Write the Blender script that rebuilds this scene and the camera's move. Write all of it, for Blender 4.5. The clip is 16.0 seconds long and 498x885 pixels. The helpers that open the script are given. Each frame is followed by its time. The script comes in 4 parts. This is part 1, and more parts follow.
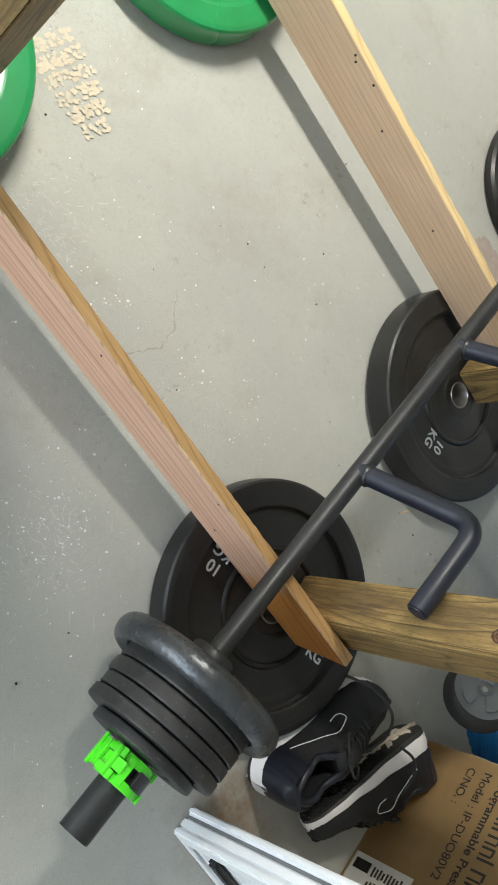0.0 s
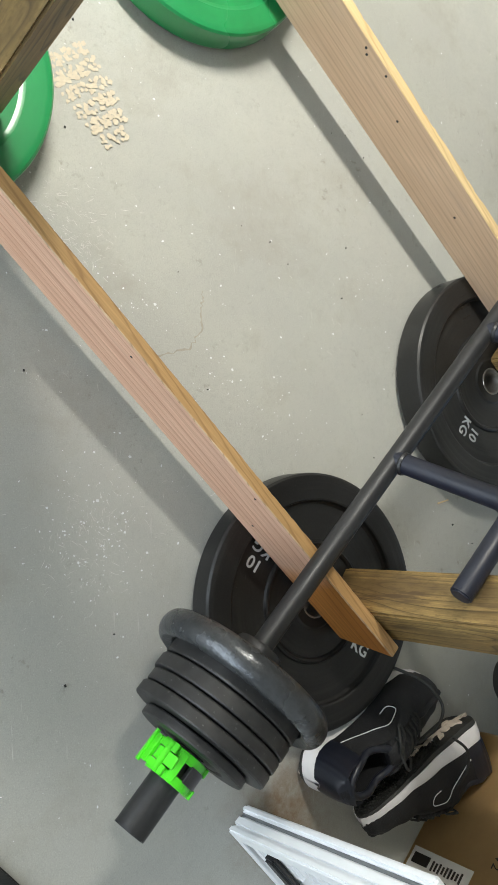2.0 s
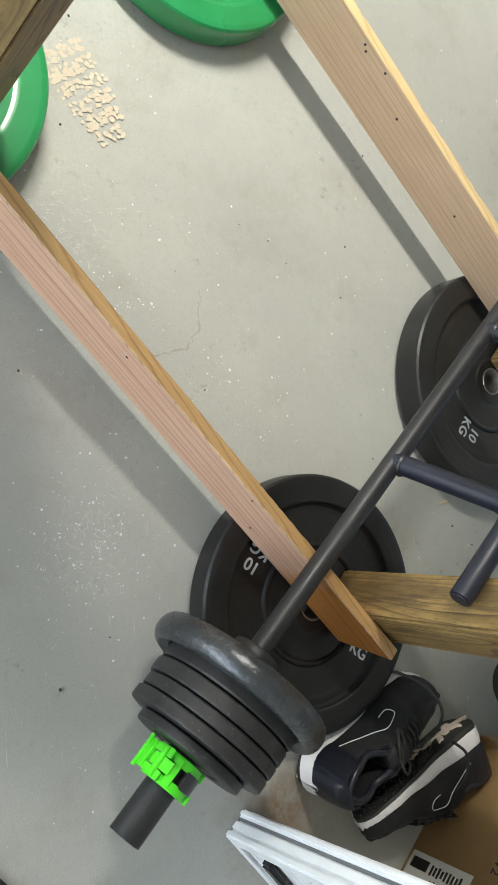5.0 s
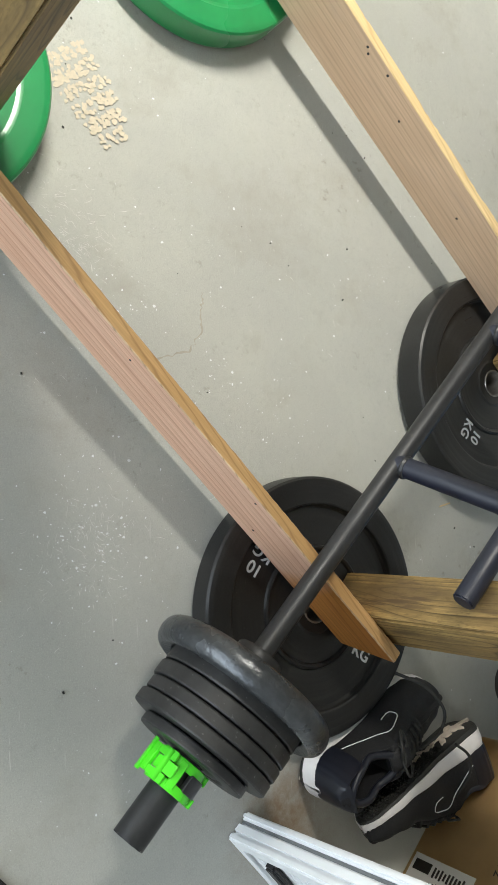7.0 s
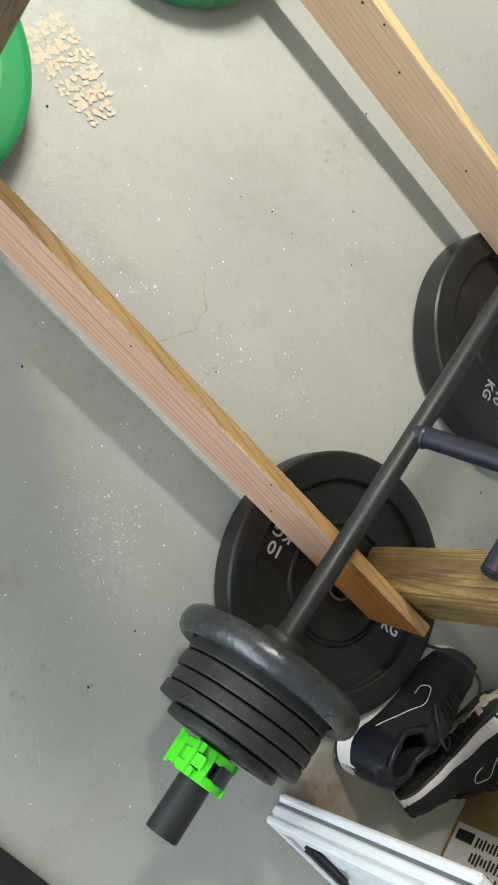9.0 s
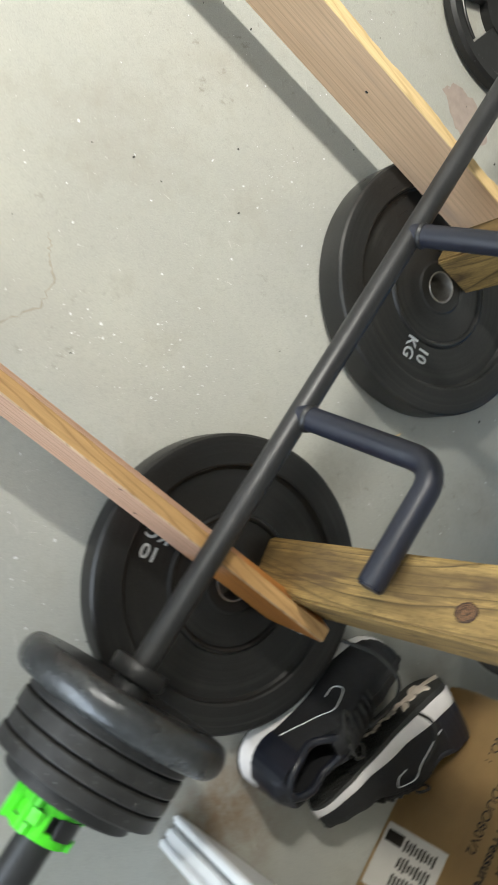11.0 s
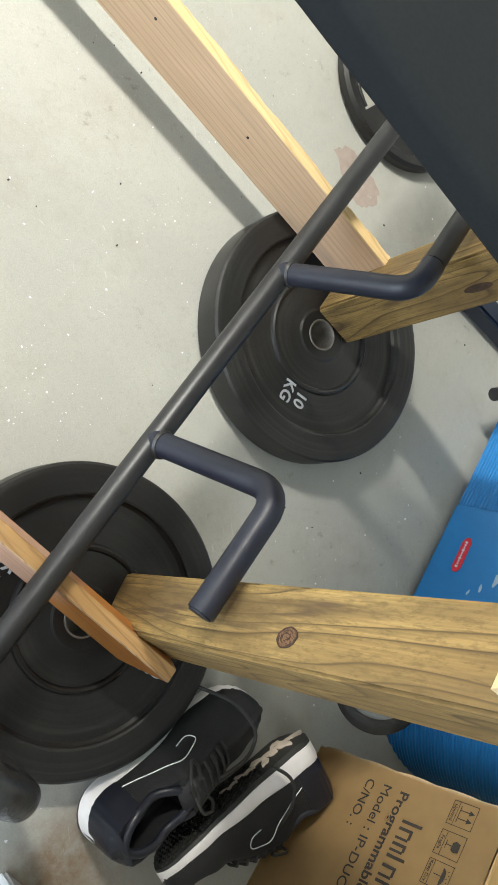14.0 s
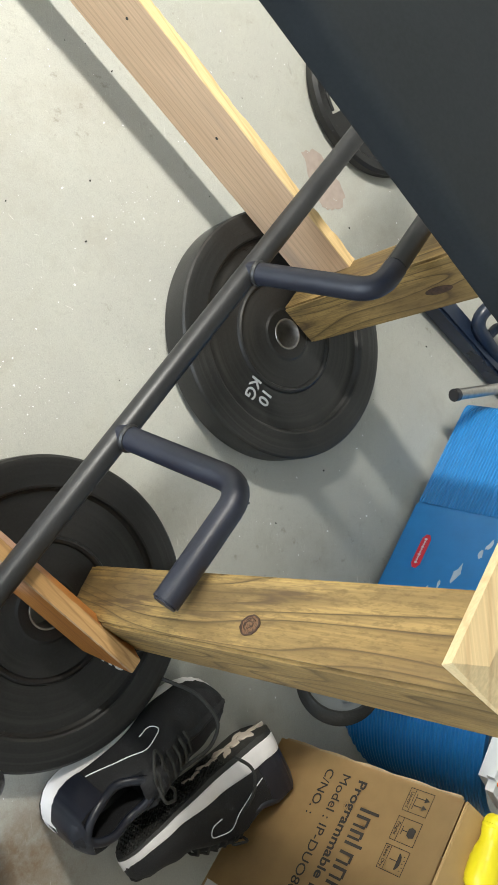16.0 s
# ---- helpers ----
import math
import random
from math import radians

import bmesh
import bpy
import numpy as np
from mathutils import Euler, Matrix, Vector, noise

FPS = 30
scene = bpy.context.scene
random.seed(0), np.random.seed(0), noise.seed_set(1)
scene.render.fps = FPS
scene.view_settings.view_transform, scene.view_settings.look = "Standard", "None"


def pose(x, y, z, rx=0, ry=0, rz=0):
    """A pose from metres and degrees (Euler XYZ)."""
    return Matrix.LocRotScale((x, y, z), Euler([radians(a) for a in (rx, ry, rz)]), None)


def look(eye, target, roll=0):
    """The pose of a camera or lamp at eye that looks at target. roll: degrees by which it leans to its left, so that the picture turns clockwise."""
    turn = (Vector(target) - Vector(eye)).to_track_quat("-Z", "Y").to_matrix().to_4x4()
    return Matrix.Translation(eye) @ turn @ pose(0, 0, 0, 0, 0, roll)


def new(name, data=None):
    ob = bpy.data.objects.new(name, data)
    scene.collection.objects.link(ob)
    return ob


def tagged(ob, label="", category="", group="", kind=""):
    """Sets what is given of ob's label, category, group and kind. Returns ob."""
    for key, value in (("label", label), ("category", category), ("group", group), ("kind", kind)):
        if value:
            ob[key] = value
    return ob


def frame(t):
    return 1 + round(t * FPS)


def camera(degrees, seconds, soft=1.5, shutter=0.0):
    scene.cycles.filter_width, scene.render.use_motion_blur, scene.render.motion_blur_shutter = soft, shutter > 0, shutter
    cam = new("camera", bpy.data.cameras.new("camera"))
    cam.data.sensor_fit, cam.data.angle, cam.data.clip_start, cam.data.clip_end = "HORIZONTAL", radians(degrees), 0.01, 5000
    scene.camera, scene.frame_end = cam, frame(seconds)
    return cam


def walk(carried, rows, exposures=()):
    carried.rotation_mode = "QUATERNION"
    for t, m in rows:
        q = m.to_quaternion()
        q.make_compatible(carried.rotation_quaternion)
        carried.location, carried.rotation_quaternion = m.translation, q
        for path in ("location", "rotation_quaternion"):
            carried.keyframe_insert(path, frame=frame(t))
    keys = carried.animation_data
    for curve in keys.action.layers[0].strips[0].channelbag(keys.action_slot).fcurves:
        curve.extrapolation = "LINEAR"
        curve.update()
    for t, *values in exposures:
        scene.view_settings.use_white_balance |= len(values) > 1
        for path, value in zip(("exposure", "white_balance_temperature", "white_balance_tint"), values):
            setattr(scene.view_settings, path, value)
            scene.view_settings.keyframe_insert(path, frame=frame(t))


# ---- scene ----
cam = camera(34.4, 16.0, soft=0.9, shutter=0.5)
PATH = [
    (0, (0.218, 0.227, 1.182), (0.14, 1.421, -0.421), 86.8),
    (0.5, (0.229, 0.233, 1.175), (0.125, 1.387, -0.455), 85.4),
    (1, (0.246, 0.237, 1.177), (0.137, 1.36, -0.474), 83.0),
    (1.5, (0.255, 0.233, 1.181), (0.145, 1.352, -0.473), 82.2),
    (2, (0.247, 0.225, 1.187), (0.135, 1.349, -0.464), 82.0),
    (2.5, (0.247, 0.23, 1.186), (0.138, 1.355, -0.464), 82.1),
    (3, (0.247, 0.235, 1.183), (0.136, 1.359, -0.468), 82.1),
    (3.5, (0.244, 0.237, 1.18), (0.134, 1.36, -0.472), 82.1),
    (4, (0.243, 0.237, 1.18), (0.133, 1.36, -0.472), 82.1),
    (6.5, (0.243, 0.235, 1.176), (0.135, 1.358, -0.475), 82.2),
    (7, (0.239, 0.232, 1.175), (0.129, 1.357, -0.475), 82.1),
    (7.5, (0.236, 0.228, 1.17), (0.123, 1.345, -0.486), 82.1),
    (8, (0.246, 0.227, 1.169), (0.129, 1.334, -0.492), 81.7),
    (8.2, (0.254, 0.233, 1.166), (0.124, 1.327, -0.503), 80.7),
    (10.5, (0.124, 0.461, 1.142), (0.316, 1.424, -0.6), 86.9),
    (11, (0.162, 0.572, 1.133), (0.303, 1.562, -0.599), 87.2),
    (11.5, (0.254, 0.653, 1.146), (0.171, 1.601, -0.613), 83.0),
    (12, (0.252, 0.682, 1.166), (0.16, 1.748, -0.524), 79.2),
    (12.5, (0.24, 0.686, 1.168), (0.177, 1.788, -0.5), 79.6),
    (13, (0.234, 0.687, 1.17), (0.185, 1.803, -0.489), 80.6),
    (13.5, (0.245, 0.685, 1.173), (0.199, 1.805, -0.484), 80.8),
    (14, (0.253, 0.682, 1.172), (0.216, 1.812, -0.477), 81.5),
    (14.5, (0.258, 0.678, 1.178), (0.226, 1.827, -0.458), 82.2),
    (15, (0.263, 0.674, 1.185), (0.231, 1.841, -0.439), 82.3),
    (15.5, (0.263, 0.669, 1.19), (0.229, 1.855, -0.42), 82.2),
    (16, (0.262, 0.668, 1.189), (0.232, 1.869, -0.41), 82.5),
]
walk(cam, exposures=((0.0, -0.23), (8.2, -0.23), (10.5, -0.19), (11.0, -0.03), (11.5, -0.02), (12.5, 0.22), (16.0, 0.22)), rows=[(t, look(eye, target, roll)) for t, eye, target, roll in PATH])

# ---------- light ----------
world = bpy.data.worlds.new("garage_world")
scene.world = world
world.use_nodes = True
wn = world.node_tree.nodes
sky = wn.new("ShaderNodeTexSky")
sky.sky_type, sky.sun_disc, sky.sun_elevation, sky.sun_rotation = "NISHITA", False, radians(40), radians(200)
wn["Background"].inputs["Strength"].default_value = 0.1
world.node_tree.links.new(sky.outputs[0], wn["Background"].inputs[0])


def area_lamp(name, m, sx, sy, watts, colour):
    d = bpy.data.lights.new(name, "AREA")
    d.shape, d.size, d.size_y, d.energy, d.color = "RECTANGLE", sx, sy, watts, colour
    ob = new(name, d)
    ob.matrix_world = m
    return ob


area_lamp("tube_lamp_light", pose(-2.08, 0.035, 2.5, 0, 0, 44.5), 1.3, 0.12, 204, (1.0, 0.965, 0.87))
area_lamp("door_daylight", look((0.3, -2.9, 1.15), (0.3, 0, 1.0)), 4.4, 2.0, 200, (0.80, 0.905, 1.0))

# ---------- materials ----------
def material(name):
    m = bpy.data.materials.new(name)
    m.use_nodes = True
    t = m.node_tree
    return m, t.nodes, t.links, t.nodes["Principled BSDF"]


def add(nodes, kind, **values):
    n = nodes.new(kind)
    for k, v in values.items():
        n.inputs[k.replace("_", " ")].default_value = v
    return n


def coords(nodes, links, scale=(1, 1, 1), kind="Object"):
    tc, mp = nodes.new("ShaderNodeTexCoord"), nodes.new("ShaderNodeMapping")
    mp.inputs["Scale"].default_value = scale
    links.new(tc.outputs[kind], mp.inputs["Vector"])
    return mp.outputs["Vector"]


def ramp(nodes, links, source, stops):
    r = nodes.new("ShaderNodeValToRGB")
    e = r.color_ramp.elements
    while len(e) < len(stops):
        e.new(0.5)
    for s, (p, c) in zip(e, stops):
        s.position = p
        s.color = (*c, 1) if len(c) == 3 else c
    links.new(source, r.inputs["Fac"])
    return r.outputs["Color"]


def mixed(nodes, links, fac, a, b, mode="MIX"):
    m = nodes.new("ShaderNodeMix")
    m.data_type, m.blend_type = "RGBA", mode
    for sock, v in ((m.inputs[0], fac), (m.inputs[6], a), (m.inputs[7], b)):
        if hasattr(v, "links"):
            links.new(v, sock)
        elif isinstance(v, tuple):
            sock.default_value = (*v, 1)
        else:
            sock.default_value = v
    return m.outputs[2]


def bumped(nodes, links, bsdf, height, strength, distance=0.002):
    b = nodes.new("ShaderNodeBump")
    b.inputs["Strength"].default_value, b.inputs["Distance"].default_value = strength, distance
    links.new(height, b.inputs["Height"])
    links.new(b.outputs["Normal"], bsdf.inputs["Normal"])


def noise_of(nodes, links, vec, scale, detail=4.0, rough=0.55):
    n = add(nodes, "ShaderNodeTexNoise", Scale=scale, Detail=detail, Roughness=rough)
    links.new(vec, n.inputs["Vector"])
    return n.outputs["Fac"]


def surface(name, colour, rough, metal=0.0, vary=0.25, grain=60.0, bump=0.15, spec=0.5, specks=None, speck_at=0.72, clear=0.0):
    """A plain material with two scales of colour change, uneven gloss, fine relief and optional pale specks."""
    m, n, l, b = material(name)
    v = coords(n, l)
    big, small = noise_of(n, l, v, grain / 12), noise_of(n, l, v, grain, 6)
    lo, hi = tuple(c * (1 - vary) for c in colour), tuple(min(1, c * (1 + vary)) for c in colour)
    c = mixed(n, l, 0.45, ramp(n, l, big, [(0.3, lo), (0.7, hi)]), ramp(n, l, small, [(0.35, lo), (0.65, hi)]))
    if specks:
        s = ramp(n, l, noise_of(n, l, v, grain * 3, 2), [(speck_at, (0, 0, 0)), (speck_at + 0.03, (1, 1, 1))])
        c = mixed(n, l, s, c, specks)
    l.new(c, b.inputs["Base Color"])
    l.new(ramp(n, l, big, [(0.3, (max(0, rough - 0.08),) * 3), (0.7, (min(1, rough + 0.1),) * 3)]), b.inputs["Roughness"])
    b.inputs["Metallic"].default_value, b.inputs["Specular IOR Level"].default_value = metal, spec
    b.inputs["Coat Weight"].default_value, b.inputs["Coat Roughness"].default_value = clear, 0.32
    bumped(n, l, b, small, bump, 0.001)
    return m


def turned_rubber(name, colour, rough, spec, rings, dust):
    """Moulded rubber with rings of wear round the local z axis, dust and scuffs."""
    m, n, l, b = material(name)
    v = coords(n, l)
    sep = add(n, "ShaderNodeVectorMath")
    sep.operation = "LENGTH"
    flat = add(n, "ShaderNodeVectorMath")
    flat.operation = "MULTIPLY"
    flat.inputs[1].default_value = (1, 1, 0)
    l.new(v, flat.inputs[0])
    l.new(flat.outputs[0], sep.inputs[0])
    wear = add(n, "ShaderNodeTexNoise", Scale=85.0, Detail=5.0, Roughness=0.7)
    wear.noise_dimensions = "1D"
    l.new(sep.outputs["Value"], wear.inputs["W"])
    cloud, fine = noise_of(n, l, v, 7, 5), noise_of(n, l, v, 260, 5, 0.7)
    mask = mixed(n, l, 1.0, ramp(n, l, wear.outputs["Fac"], [(0.42, (0, 0, 0)), (0.68, (1, 1, 1))]), ramp(n, l, cloud, [(0.40, (0, 0, 0)), (0.66, (rings,) * 3)]), "MULTIPLY")
    lo, hi = tuple(0.7 * q for q in colour), tuple(1.3 * q for q in colour)
    c = ramp(n, l, fine, [(0.35, lo), (0.65, hi)])
    c = mixed(n, l, mask, c, dust)
    c = mixed(n, l, ramp(n, l, noise_of(n, l, v, 190, 2), [(0.72, (0, 0, 0)), (0.75, (0.8,) * 3)]), c, dust)
    hair = noise_of(n, l, coords(n, l, (0.15, 1, 1)), 170, 2)
    c = mixed(n, l, ramp(n, l, hair, [(0.74, (0, 0, 0)), (0.78, (0.7,) * 3)]), c, dust)
    l.new(c, b.inputs["Base Color"])
    l.new(ramp(n, l, mixed(n, l, 0.5, cloud, wear.outputs["Fac"]), [(0.35, (rough - 0.07,) * 3), (0.65, (rough + 0.14,) * 3)]), b.inputs["Roughness"])
    b.inputs["Specular IOR Level"].default_value = spec
    bumped(n, l, b, fine, 0.2, 0.0008)
    return m


def wood(name, pale, dark, line=(0.3, 0.2, 0.1), rings=38.0, lines=0.55, rough=0.6, stain=None, stretch=0.12, warp=1.6):
    """Sawn timber with the grain along the local x axis: wavy growth lines, fibre and stains."""
    m, n, l, b = material(name)
    v = coords(n, l, (stretch, 1, 1))
    w = add(n, "ShaderNodeTexWave", Scale=rings, Distortion=warp * 3, Detail=2.5)
    w.inputs["Detail Scale"].default_value = 1.4
    w.wave_type, w.bands_direction = "BANDS", "DIAGONAL"
    l.new(v, w.inputs["Vector"])
    fibre = noise_of(n, l, coords(n, l, (0.02, 1, 1)), 420, 3)
    patch = noise_of(n, l, coords(n, l, (0.35, 1, 1)), 9, 3)
    base = mixed(n, l, ramp(n, l, patch, [(0.32, (0, 0, 0)), (0.68, (1, 1, 1))]), dark, pale)
    thin = ramp(n, l, w.outputs["Fac"], [(0.72, (0, 0, 0)), (0.9, (0.4 * lines,) * 3), (0.985, (lines,) * 3)])
    c = mixed(n, l, thin, base, line)
    c = mixed(n, l, ramp(n, l, fibre, [(0.35, (0.35, 0.35, 0.35)), (0.65, (0, 0, 0))]), c, tuple(0.6 * q for q in dark))
    if stain:
        s = ramp(n, l, noise_of(n, l, coords(n, l, (0.25, 1, 1)), 14, 5), [(0.55, (0, 0, 0)), (0.75, (0.8, 0.8, 0.8))])
        c = mixed(n, l, s, c, stain)
    l.new(c, b.inputs["Base Color"])
    b.inputs["Roughness"].default_value = rough
    bumped(n, l, b, fibre, 0.25, 0.0012)
    return m


def sawn(name, pale, dark, line, bands=16.0, width=0.86, long=0.13, size=7.0, drift=1.0, lines=0.8, stain=None, rough=0.62, end_tone=None, dashes=None):
    """Flat-sawn timber: growth lines follow the level curves of a field stretched along local x, so that they sweep, nest and close."""
    m, n, l, b = material(name)
    field = noise_of(n, l, coords(n, l, (long, 1, 1)), size, 1.5, 0.4)
    sep = add(n, "ShaderNodeSeparateXYZ")
    l.new(coords(n, l), sep.inputs[0])
    across = add(n, "ShaderNodeMath")
    l.new(sep.outputs[1], across.inputs[0])
    l.new(sep.outputs[2], across.inputs[1])
    tilt = add(n, "ShaderNodeMath")
    tilt.operation = "MULTIPLY_ADD"
    l.new(across.outputs[0], tilt.inputs[0])
    tilt.inputs[1].default_value = drift
    l.new(field, tilt.inputs[2])
    many = add(n, "ShaderNodeMath")
    many.operation = "MULTIPLY"
    l.new(tilt.outputs[0], many.inputs[0])
    many.inputs[1].default_value = bands
    fr = add(n, "ShaderNodeMath")
    fr.operation = "FRACT"
    l.new(many.outputs[0], fr.inputs[0])
    fibre = noise_of(n, l, coords(n, l, (0.02, 1, 1)), 420, 3)
    patch = noise_of(n, l, coords(n, l, (0.2, 1, 1)), 11, 4)
    c = mixed(n, l, ramp(n, l, patch, [(0.34, (0, 0, 0)), (0.66, (1, 1, 1))]), dark, pale)
    late = ramp(n, l, fr.outputs[0], [(0.0, (lines * 0.5,) * 3), (0.06, (0, 0, 0)), (0.45, (0, 0, 0)), (width, (0.35 * lines,) * 3), (0.97, (lines,) * 3), (1.0, (lines * 0.5,) * 3)])
    late = mixed(n, l, 1.0, late, ramp(n, l, noise_of(n, l, coords(n, l, (0.1, 1, 1)), 16, 2), [(0.35, (0.6,) * 3), (0.55, (1, 1, 1))]), "MULTIPLY")
    c = mixed(n, l, late, c, line)
    c = mixed(n, l, ramp(n, l, fibre, [(0.38, (0.45,) * 3), (0.62, (0, 0, 0))]), c, tuple(0.62 * q for q in dark))
    if stain:
        s = ramp(n, l, noise_of(n, l, coords(n, l, (0.14, 1, 1)), 17, 6, 0.65), [(0.46, (0, 0, 0)), (0.62, (0.85,) * 3)])
        c = mixed(n, l, s, c, stain)
    if dashes:
        d = ramp(n, l, noise_of(n, l, coords(n, l, (0.10, 1, 1)), 75, 3, 0.6), [(0.56, (0, 0, 0)), (0.66, (0.75,) * 3)])
        d = mixed(n, l, 1.0, d, ramp(n, l, noise_of(n, l, coords(n, l, (0.3, 1, 1)), 9, 2), [(0.42, (0, 0, 0)), (0.60, (1, 1, 1))]), "MULTIPLY")
        c = mixed(n, l, d, c, dashes)
        speck = ramp(n, l, noise_of(n, l, coords(n, l, (0.25, 1, 1)), 260, 4, 0.7), [(0.36, (0.5,) * 3), (0.5, (0, 0, 0))])
        c = mixed(n, l, speck, c, tuple(0.5 * q for q in dark))
    if end_tone:
        # another colour past a place along the board
        edge = add(n, "ShaderNodeMath")
        edge.operation = "MULTIPLY_ADD"
        l.new(patch, edge.inputs[0])
        edge.inputs[1].default_value = 0.10
        l.new(sep.outputs[0], edge.inputs[2])
        c = mixed(n, l, ramp(n, l, edge.outputs[0], [(end_tone[0], (0, 0, 0)), (end_tone[1], (1, 1, 1))]), c, mixed(n, l, 1.0, c, end_tone[2], "MULTIPLY"))
    l.new(c, b.inputs["Base Color"])
    b.inputs["Roughness"].default_value = rough
    bumped(n, l, b, fibre, 0.3, 0.0012)
    return m


def floor_material():
    m, n, l, b = material("painted_concrete")
    v = coords(n, l)
    big, mid, fine = noise_of(n, l, v, 1.6, 5), noise_of(n, l, v, 9, 6), noise_of(n, l, v, 130, 4)
    c = ramp(n, l, big, [(0.3, (0.385, 0.392, 0.36)), (0.7, (0.485, 0.49, 0.445))])
    c = mixed(n, l, ramp(n, l, mid, [(0.42, (0.35, 0.35, 0.35)), (0.62, (0, 0, 0))]), c, (0.37, 0.37, 0.35))
    c = mixed(n, l, ramp(n, l, fine, [(0.3, (0.3, 0.3, 0.3)), (0.5, (0, 0, 0))]), c, (0.33, 0.33, 0.31))
    grainy = noise_of(n, l, v, 420, 3, 0.7)
    c = mixed(n, l, ramp(n, l, grainy, [(0.30, (0.6, 0.6, 0.6)), (0.48, (0, 0, 0))]), c, (0.31, 0.315, 0.29))
    c = mixed(n, l, ramp(n, l, grainy, [(0.56, (0, 0, 0)), (0.74, (0.5, 0.5, 0.5))]), c, (0.59, 0.59, 0.56))
    # brownish scuffs
    scuff = ramp(n, l, noise_of(n, l, v, 4.5, 8, 0.7), [(0.52, (0, 0, 0)), (0.72, (0.7, 0.7, 0.7))])
    c = mixed(n, l, scuff, c, (0.31, 0.29, 0.25))
    # small brown dirt spots, thick in places
    dirt = ramp(n, l, noise_of(n, l, v, 46, 5, 0.7), [(0.60, (0, 0, 0)), (0.70, (0.6, 0.6, 0.6))])
    c = mixed(n, l, mixed(n, l, 1.0, dirt, ramp(n, l, noise_of(n, l, v, 3.1, 3), [(0.44, (0, 0, 0)), (0.62, (1, 1, 1))]), "MULTIPLY"), c, (0.24, 0.225, 0.19))
    # soft brown spot beside the shoes
    spot = add(n, "ShaderNodeVectorMath")
    spot.operation = "DISTANCE"
    spot.inputs[1].default_value = (0.784, 0.558, 0.095)
    l.new(mixed(n, l, 0.10, v, noise_of(n, l, v, 14, 4)), spot.inputs[0])
    c = mixed(n, l, mixed(n, l, 1.0, ramp(n, l, spot.outputs["Value"], [(0.02, (0.75,) * 3), (0.13, (0, 0, 0))]), ramp(n, l, noise_of(n, l, v, 30, 5, 0.7), [(0.35, (0.3,) * 3), (0.6, (1, 1, 1))]), "MULTIPLY"), c, (0.20, 0.11, 0.045))
    # chips of missing paint, small and pale, in loose swarms
    swarm = ramp(n, l, noise_of(n, l, v, 5.0, 3), [(0.55, (0, 0, 0)), (0.70, (1, 1, 1))])
    vo = add(n, "ShaderNodeTexVoronoi", Scale=48.0)
    warped = mixed(n, l, 0.10, v, noise_of(n, l, v, 70, 3))
    l.new(warped, vo.inputs["Vector"])
    chip = ramp(n, l, vo.outputs["Distance"], [(0.055, (1, 1, 1)), (0.085, (0, 0, 0))])
    c = mixed(n, l, mixed(n, l, 1.0, chip, swarm, "MULTIPLY"), c, (0.74, 0.74, 0.71))
    # fine scratches along one way
    scr = noise_of(n, l, coords(n, l, (0.12, 1.6, 1)), 150, 2)
    scr = mixed(n, l, 1.0, ramp(n, l, scr, [(0.70, (0, 0, 0)), (0.76, (0.6, 0.6, 0.6))]), ramp(n, l, noise_of(n, l, v, 2.6, 2), [(0.5, (0, 0, 0)), (0.68, (1, 1, 1))]), "MULTIPLY")
    c = mixed(n, l, scr, c, (0.68, 0.68, 0.66))
    l.new(c, b.inputs["Base Color"])
    l.new(ramp(n, l, mid, [(0.3, (0.36,) * 3), (0.7, (0.55,) * 3)]), b.inputs["Roughness"])
    b.inputs["Specular IOR Level"].default_value = 0.4
    bumped(n, l, b, fine, 0.12, 0.001)
    return m


FLOOR = floor_material()
RUBBER = turned_rubber("black_rubber", (0.0105, 0.0105, 0.0108), 0.36, 0.42, 0.7, (0.034, 0.034, 0.033))
RUBBER_WORN = turned_rubber("scuffed_black_rubber", (0.0135, 0.014, 0.014), 0.34, 0.46, 0.8, (0.042, 0.042, 0.040))
GREEN = surface("green_rubber", (0.008, 0.25, 0.072), 0.3, vary=0.12, grain=20, bump=0.03, clear=0.6)
IRON = surface("hammered_grey_iron", (0.075, 0.08, 0.085), 0.28, metal=0.6, vary=0.3, grain=110, bump=1.0)
IRON_DARK = surface("dusty_black_iron", (0.030, 0.0295, 0.029), 0.47, metal=0.3, vary=0.5, grain=45, bump=0.6, specks=(0.10, 0.10, 0.097), speck_at=0.68)
IRON_BLACK = surface("glossy_black_iron", (0.011, 0.0112, 0.0115), 0.36, metal=0.1, vary=0.3, grain=60, bump=0.3, specks=(0.05, 0.05, 0.05), speck_at=0.72)
BAR = surface("matt_black_steel", (0.042, 0.043, 0.045), 0.42, metal=0.55, vary=0.12, grain=120, bump=0.12)
GRIP = surface("blue_black_grip", (0.012, 0.015, 0.027), 0.46, vary=0.15, grain=160, bump=0.2)
STEEL = surface("worn_steel", (0.42, 0.41, 0.39), 0.35, metal=0.9, vary=0.3, grain=90, bump=0.2)
LIME = surface("lime_plastic", (0.08, 0.72, 0.02), 0.3, vary=0.1, grain=30, bump=0.03)
WHITE_PLASTIC = surface("white_plastic", (0.82, 0.84, 0.86), 0.35, vary=0.05, grain=20, bump=0.04)
BLACK_PLASTIC = surface("black_plastic", (0.02, 0.02, 0.022), 0.4, vary=0.2, grain=60, bump=0.1)
LEATHER = surface("black_vinyl", (0.021, 0.0245, 0.0275), 0.82, vary=0.12, grain=260, bump=0.10, spec=0.10)
